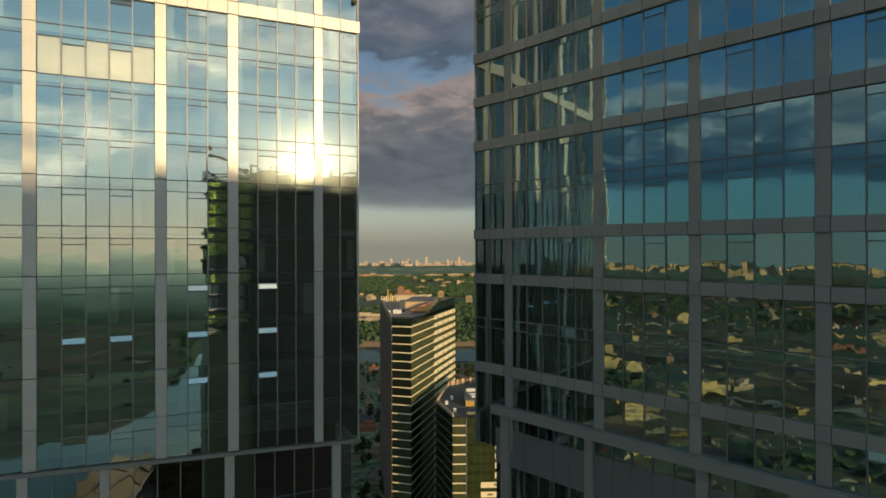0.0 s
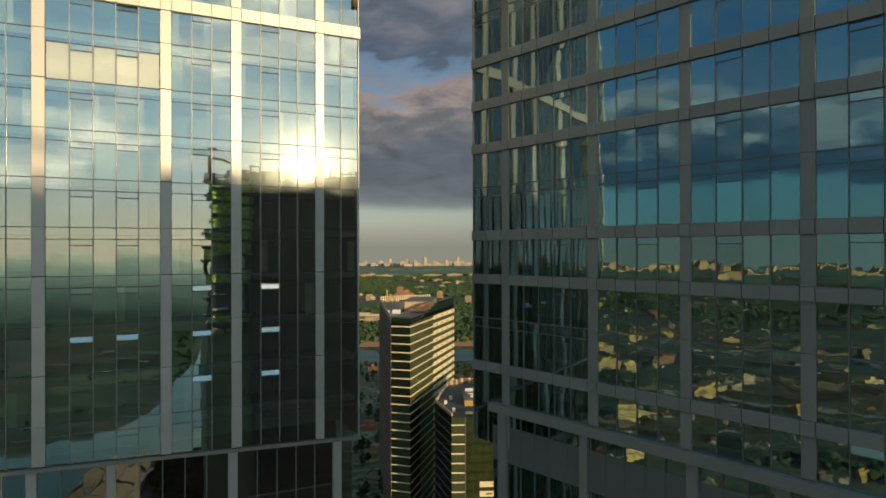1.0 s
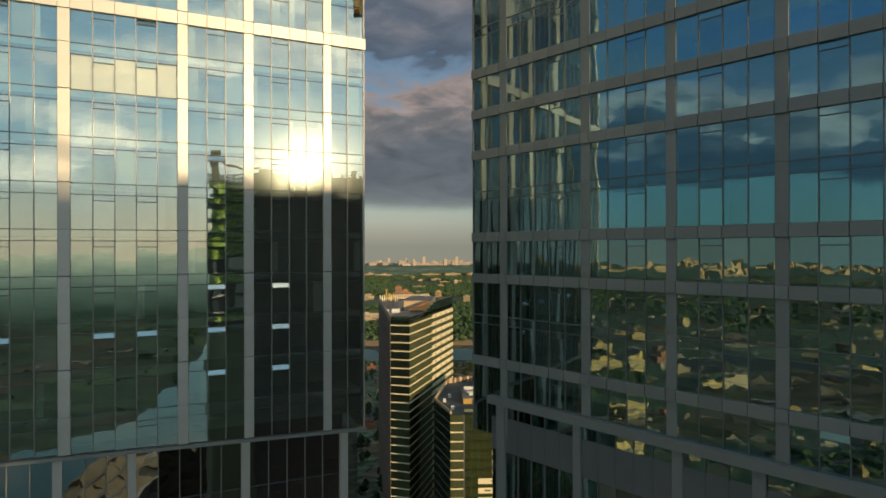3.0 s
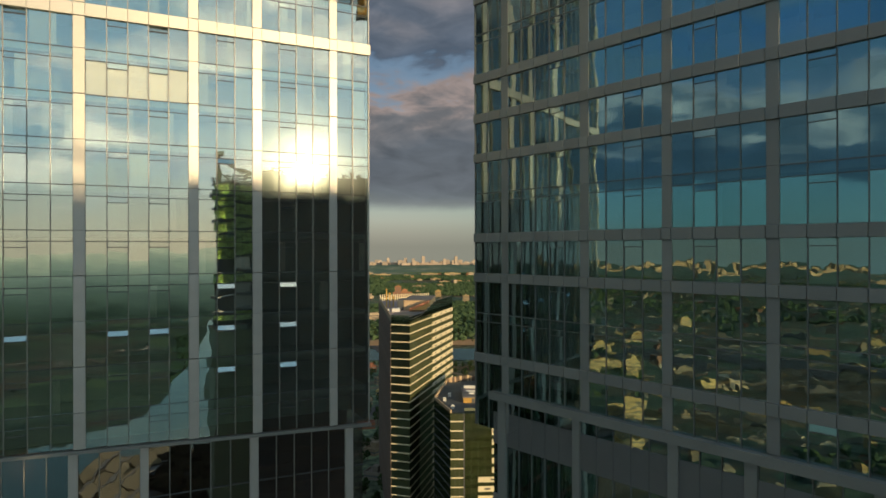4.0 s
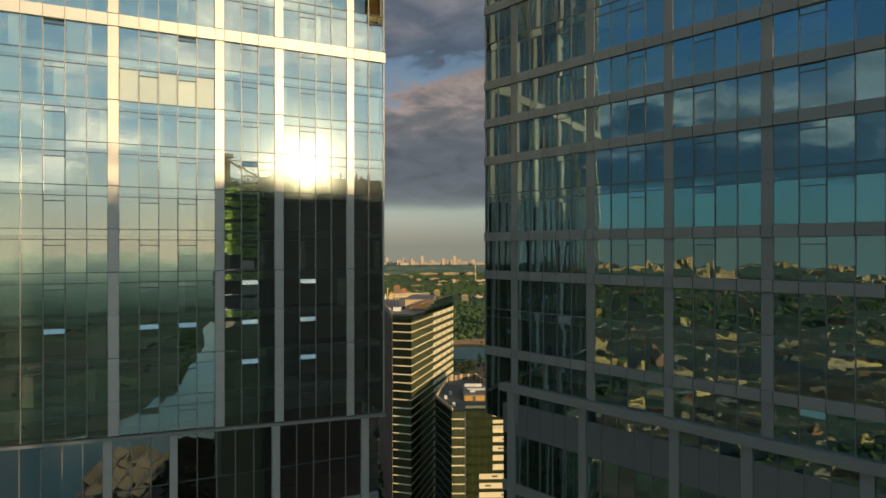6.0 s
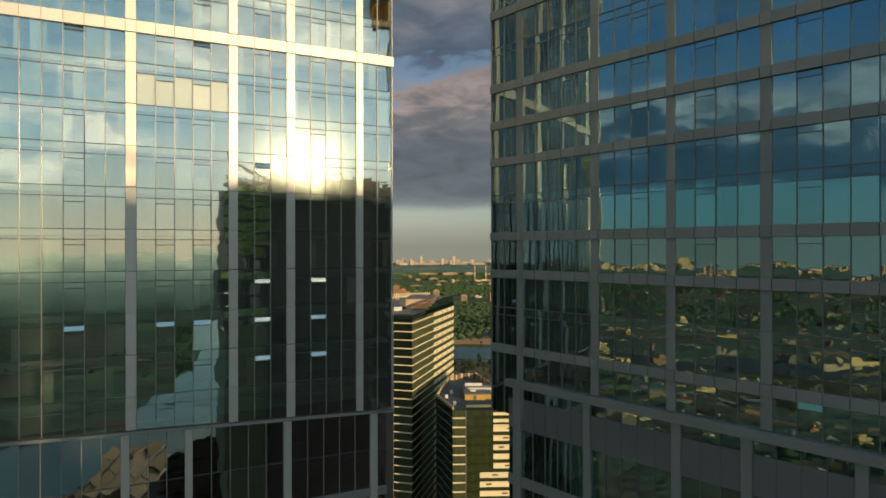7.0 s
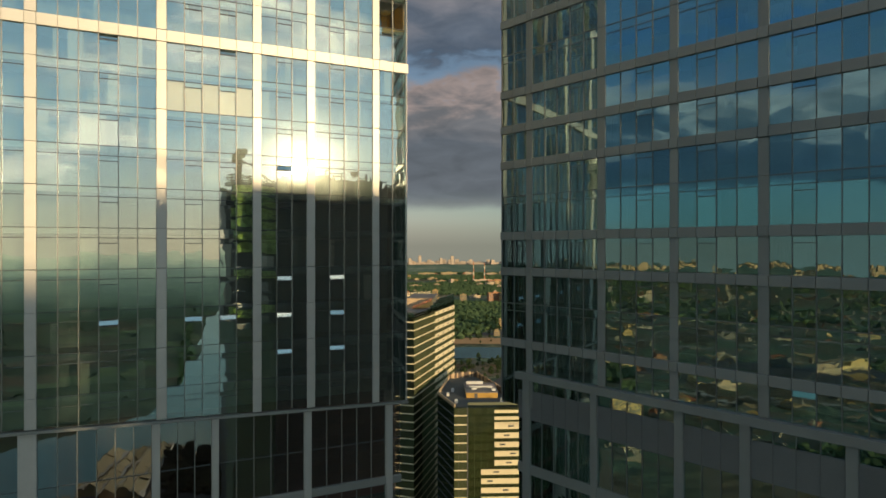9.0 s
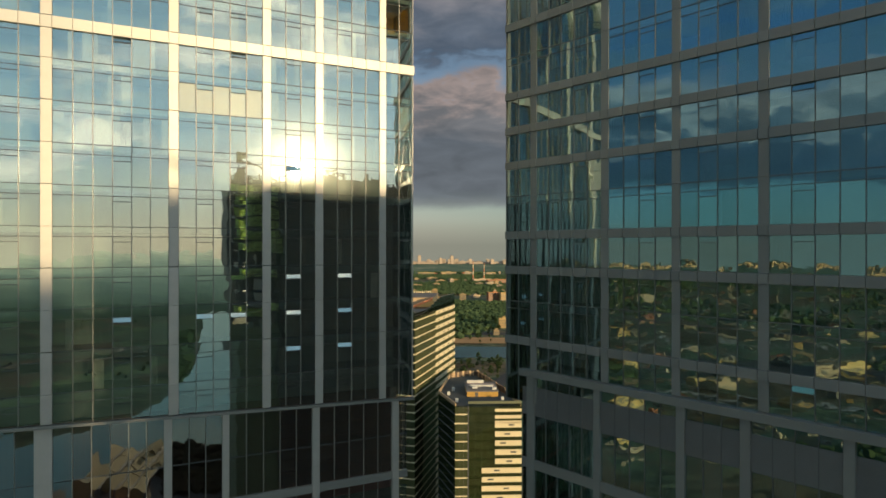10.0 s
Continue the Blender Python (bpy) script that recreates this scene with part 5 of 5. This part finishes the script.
            for u in range(5):
                bm.faces.new((ends[0][u], ends[1][u], ends[1][(u + 1) % 5], ends[0][(u + 1) % 5]))
            bmesh.ops.recalc_face_normals(bm, faces=bm.faces[:])
            part("roof_bay", bm, hall_skin, h)
        bar("gutter", h, x0, x1, y1 + 0.05, 1.2, 0, 5.2, M["dark_wall"])
    # quay made wide and dark, taking the place of the shaded bank
    bar("quay", h, -8, way.length + 5, -3, 165, 0, 2.0, ROAD)


city()


def chimney(rr, f, h):
    x, y = ahead(rr, f)
    c = thing("chimney", pose(x, y, 0), "tall red and white striped power station chimney", "chimney", "chimneys")
    for i in range(6):
        bm = bmesh.new()
        r0, r1 = 3.0 - 0.25 * i, 3.0 - 0.25 * (i + 1)
        bmesh.ops.create_cone(bm, cap_ends=True, segments=14, radius1=r0, radius2=r1, depth=h / 6, matrix=Matrix.Translation((0, 0, h * (i + 0.5) / 6)))
        part("section", bm, M["strip"] if i % 2 == 0 else M["brick_red"], c)


chimney(160, 2750, 92)
chimney(212, 2800, 84)

# far rise that closes the plain
bm = bmesh.new()
last = None
for i in range(241):
    a = 2 * math.pi * i / 240
    h = 44 + 6 * noise.noise(Vector((math.cos(a) * 9, math.sin(a) * 9, 0.3)))
    row = [bm.verts.new((math.cos(a) * R, math.sin(a) * R, z)) for R, z in ((3700, 0.5), (4150, h * 0.8), (4600, h), (4688, h), (4689, 0))]
    if last:
        for p, q, s, u in zip(last, last[1:], row[1:], row):
            bm.faces.new((p, u, s, q))
    last = row
bmesh.ops.recalc_face_normals(bm, faces=bm.faces[:])
FAR, tree, sink = material("far_haze_glow")
spot = tree.nodes.new("ShaderNodeTexCoord")
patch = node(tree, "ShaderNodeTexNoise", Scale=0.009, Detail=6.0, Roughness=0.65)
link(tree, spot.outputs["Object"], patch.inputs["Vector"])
# faint patchy emission on the slope, put in for aerial haze
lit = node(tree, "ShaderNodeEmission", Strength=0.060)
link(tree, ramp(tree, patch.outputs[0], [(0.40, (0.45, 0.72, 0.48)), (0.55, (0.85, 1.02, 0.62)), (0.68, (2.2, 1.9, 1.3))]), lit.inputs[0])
dim = node(tree, "ShaderNodeBsdfDiffuse", Color=(0.06, 0.085, 0.065, 1))
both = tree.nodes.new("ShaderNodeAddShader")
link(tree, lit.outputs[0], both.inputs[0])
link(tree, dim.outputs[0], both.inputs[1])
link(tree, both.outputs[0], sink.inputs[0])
tagged(part("backdrop", bm, FAR), "wooded rise along the far horizon, haze painted as glow", "hills", kind="structure")


def sunward_plain():
    """The far plain toward the sun, a plain glowing backdrop beyond the meadows."""
    bm = bmesh.new()
    rows = []
    for i in range(61):
        a = radians(118 + 100 * i / 60)
        rows.append([bm.verts.new((R * math.sin(a), R * math.cos(a), z + (3 * noise.noise(Vector((a * 14, R * 0.002, 0))) if R > 3000 else 0))) for R, z in ((1350, 0.6), (1700, 2.0), (2200, 5.0), (2800, 12), (3400, 28), (4000, 62), (4600, 104), (4680, 104))])
    for p, q in zip(rows, rows[1:]):
        for k in range(len(p) - 1):
            bm.faces.new((p[k], p[k + 1], q[k + 1], q[k]))
    bmesh.ops.recalc_face_normals(bm, faces=bm.faces[:])
    m, t, out = material("haze_glow_plain")
    coord = t.nodes.new("ShaderNodeTexCoord")
    size = t.nodes.new("ShaderNodeVectorMath")
    size.operation = "LENGTH"
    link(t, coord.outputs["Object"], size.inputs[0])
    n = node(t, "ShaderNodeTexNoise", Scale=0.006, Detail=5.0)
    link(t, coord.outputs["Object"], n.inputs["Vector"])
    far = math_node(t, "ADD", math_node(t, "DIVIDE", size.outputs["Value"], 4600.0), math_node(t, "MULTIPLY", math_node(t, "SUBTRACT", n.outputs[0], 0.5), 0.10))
    # haze painted as emission that brightens with distance
    haze_glow = ramp(t, far, [(0.335, (0.010, 0.015, 0.012)), (0.44, (0.082, 0.112, 0.090)), (0.56, (0.145, 0.190, 0.150)), (0.72, (0.24, 0.29, 0.22)), (0.86, (0.42, 0.46, 0.32)), (0.97, (0.74, 0.70, 0.46))])
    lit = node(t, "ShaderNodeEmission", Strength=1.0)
    link(t, haze_glow, lit.inputs[0])
    dim = t.nodes.new("ShaderNodeBsdfDiffuse")
    link(t, ramp(t, n.outputs[0], [(0.4, (0.05, 0.08, 0.05)), (0.62, (0.09, 0.14, 0.075))]), dim.inputs[0])
    both = t.nodes.new("ShaderNodeAddShader")
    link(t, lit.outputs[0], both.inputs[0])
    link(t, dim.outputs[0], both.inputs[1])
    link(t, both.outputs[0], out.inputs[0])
    tagged(part("backdrop", bm, m), "green plain toward the sun, haze painted on as glow", "plain", kind="structure")


sunward_plain()


def meadow():
    """Fields and wood lots inside the river bend behind the camera."""
    bm = bmesh.new()
    rows = []
    for i in range(49):
        a = radians(135 + 80 * i / 48)
        rows.append([bm.verts.new((R * math.sin(a), R * math.cos(a), 0.25)) for R in (240, 420, 620, 860, 1120, 1360)])
    for p, q in zip(rows, rows[1:]):
        for k in range(len(p) - 1):
            bm.faces.new((p[k], q[k], q[k + 1], p[k + 1]))
    bmesh.ops.recalc_face_normals(bm, faces=bm.faces[:])
    m, t, out = material("meadow")
    coord = t.nodes.new("ShaderNodeTexCoord")
    stretch = t.nodes.new("ShaderNodeMapping")
    stretch.inputs["Scale"].default_value = (0.5, 1.0, 1.0)
    stretch.inputs["Rotation"].default_value = (0, 0, 0.35)
    link(t, coord.outputs["Object"], stretch.inputs["Vector"])
    lots = node(t, "ShaderNodeTexVoronoi", Scale=0.022, Randomness=1.0)
    n = node(t, "ShaderNodeTexNoise", Scale=0.011, Detail=6.0, Roughness=0.6)
    f = node(t, "ShaderNodeTexNoise", Scale=0.06, Detail=5.0, Roughness=0.65)
    for k in (lots, n, f):
        link(t, stretch.outputs[0], k.inputs["Vector"])
    sep = t.nodes.new("ShaderNodeSeparateColor")
    link(t, lots.outputs["Color"], sep.inputs[0])
    lot = ramp(t, sep.outputs[0], [(0.15, (0.075, 0.115, 0.080)), (0.45, (0.12, 0.18, 0.11)), (0.62, (0.17, 0.12, 0.085)), (0.78, (0.11, 0.10, 0.075)), (0.95, (0.15, 0.22, 0.11))])
    col = mix_colour(t, ramp(t, n.outputs[0], [(0.42, (0, 0, 0)), (0.60, (1, 1, 1))]), lot, (0.050, 0.072, 0.052, 1))
    col = mix_colour(t, ramp(t, f.outputs[0], [(0.45, (0, 0, 0)), (0.7, (0.7, 0.7, 0.7))]), col, (0.17, 0.20, 0.12, 1))
    d = t.nodes.new("ShaderNodeBsdfDiffuse")
    link(t, col, d.inputs[0])
    link(t, d.outputs[0], out.inputs[0])
    tagged(part("meadow", bm, m), "patchwork of green meadows and brown plots by the river", "ground", kind="structure")


meadow()
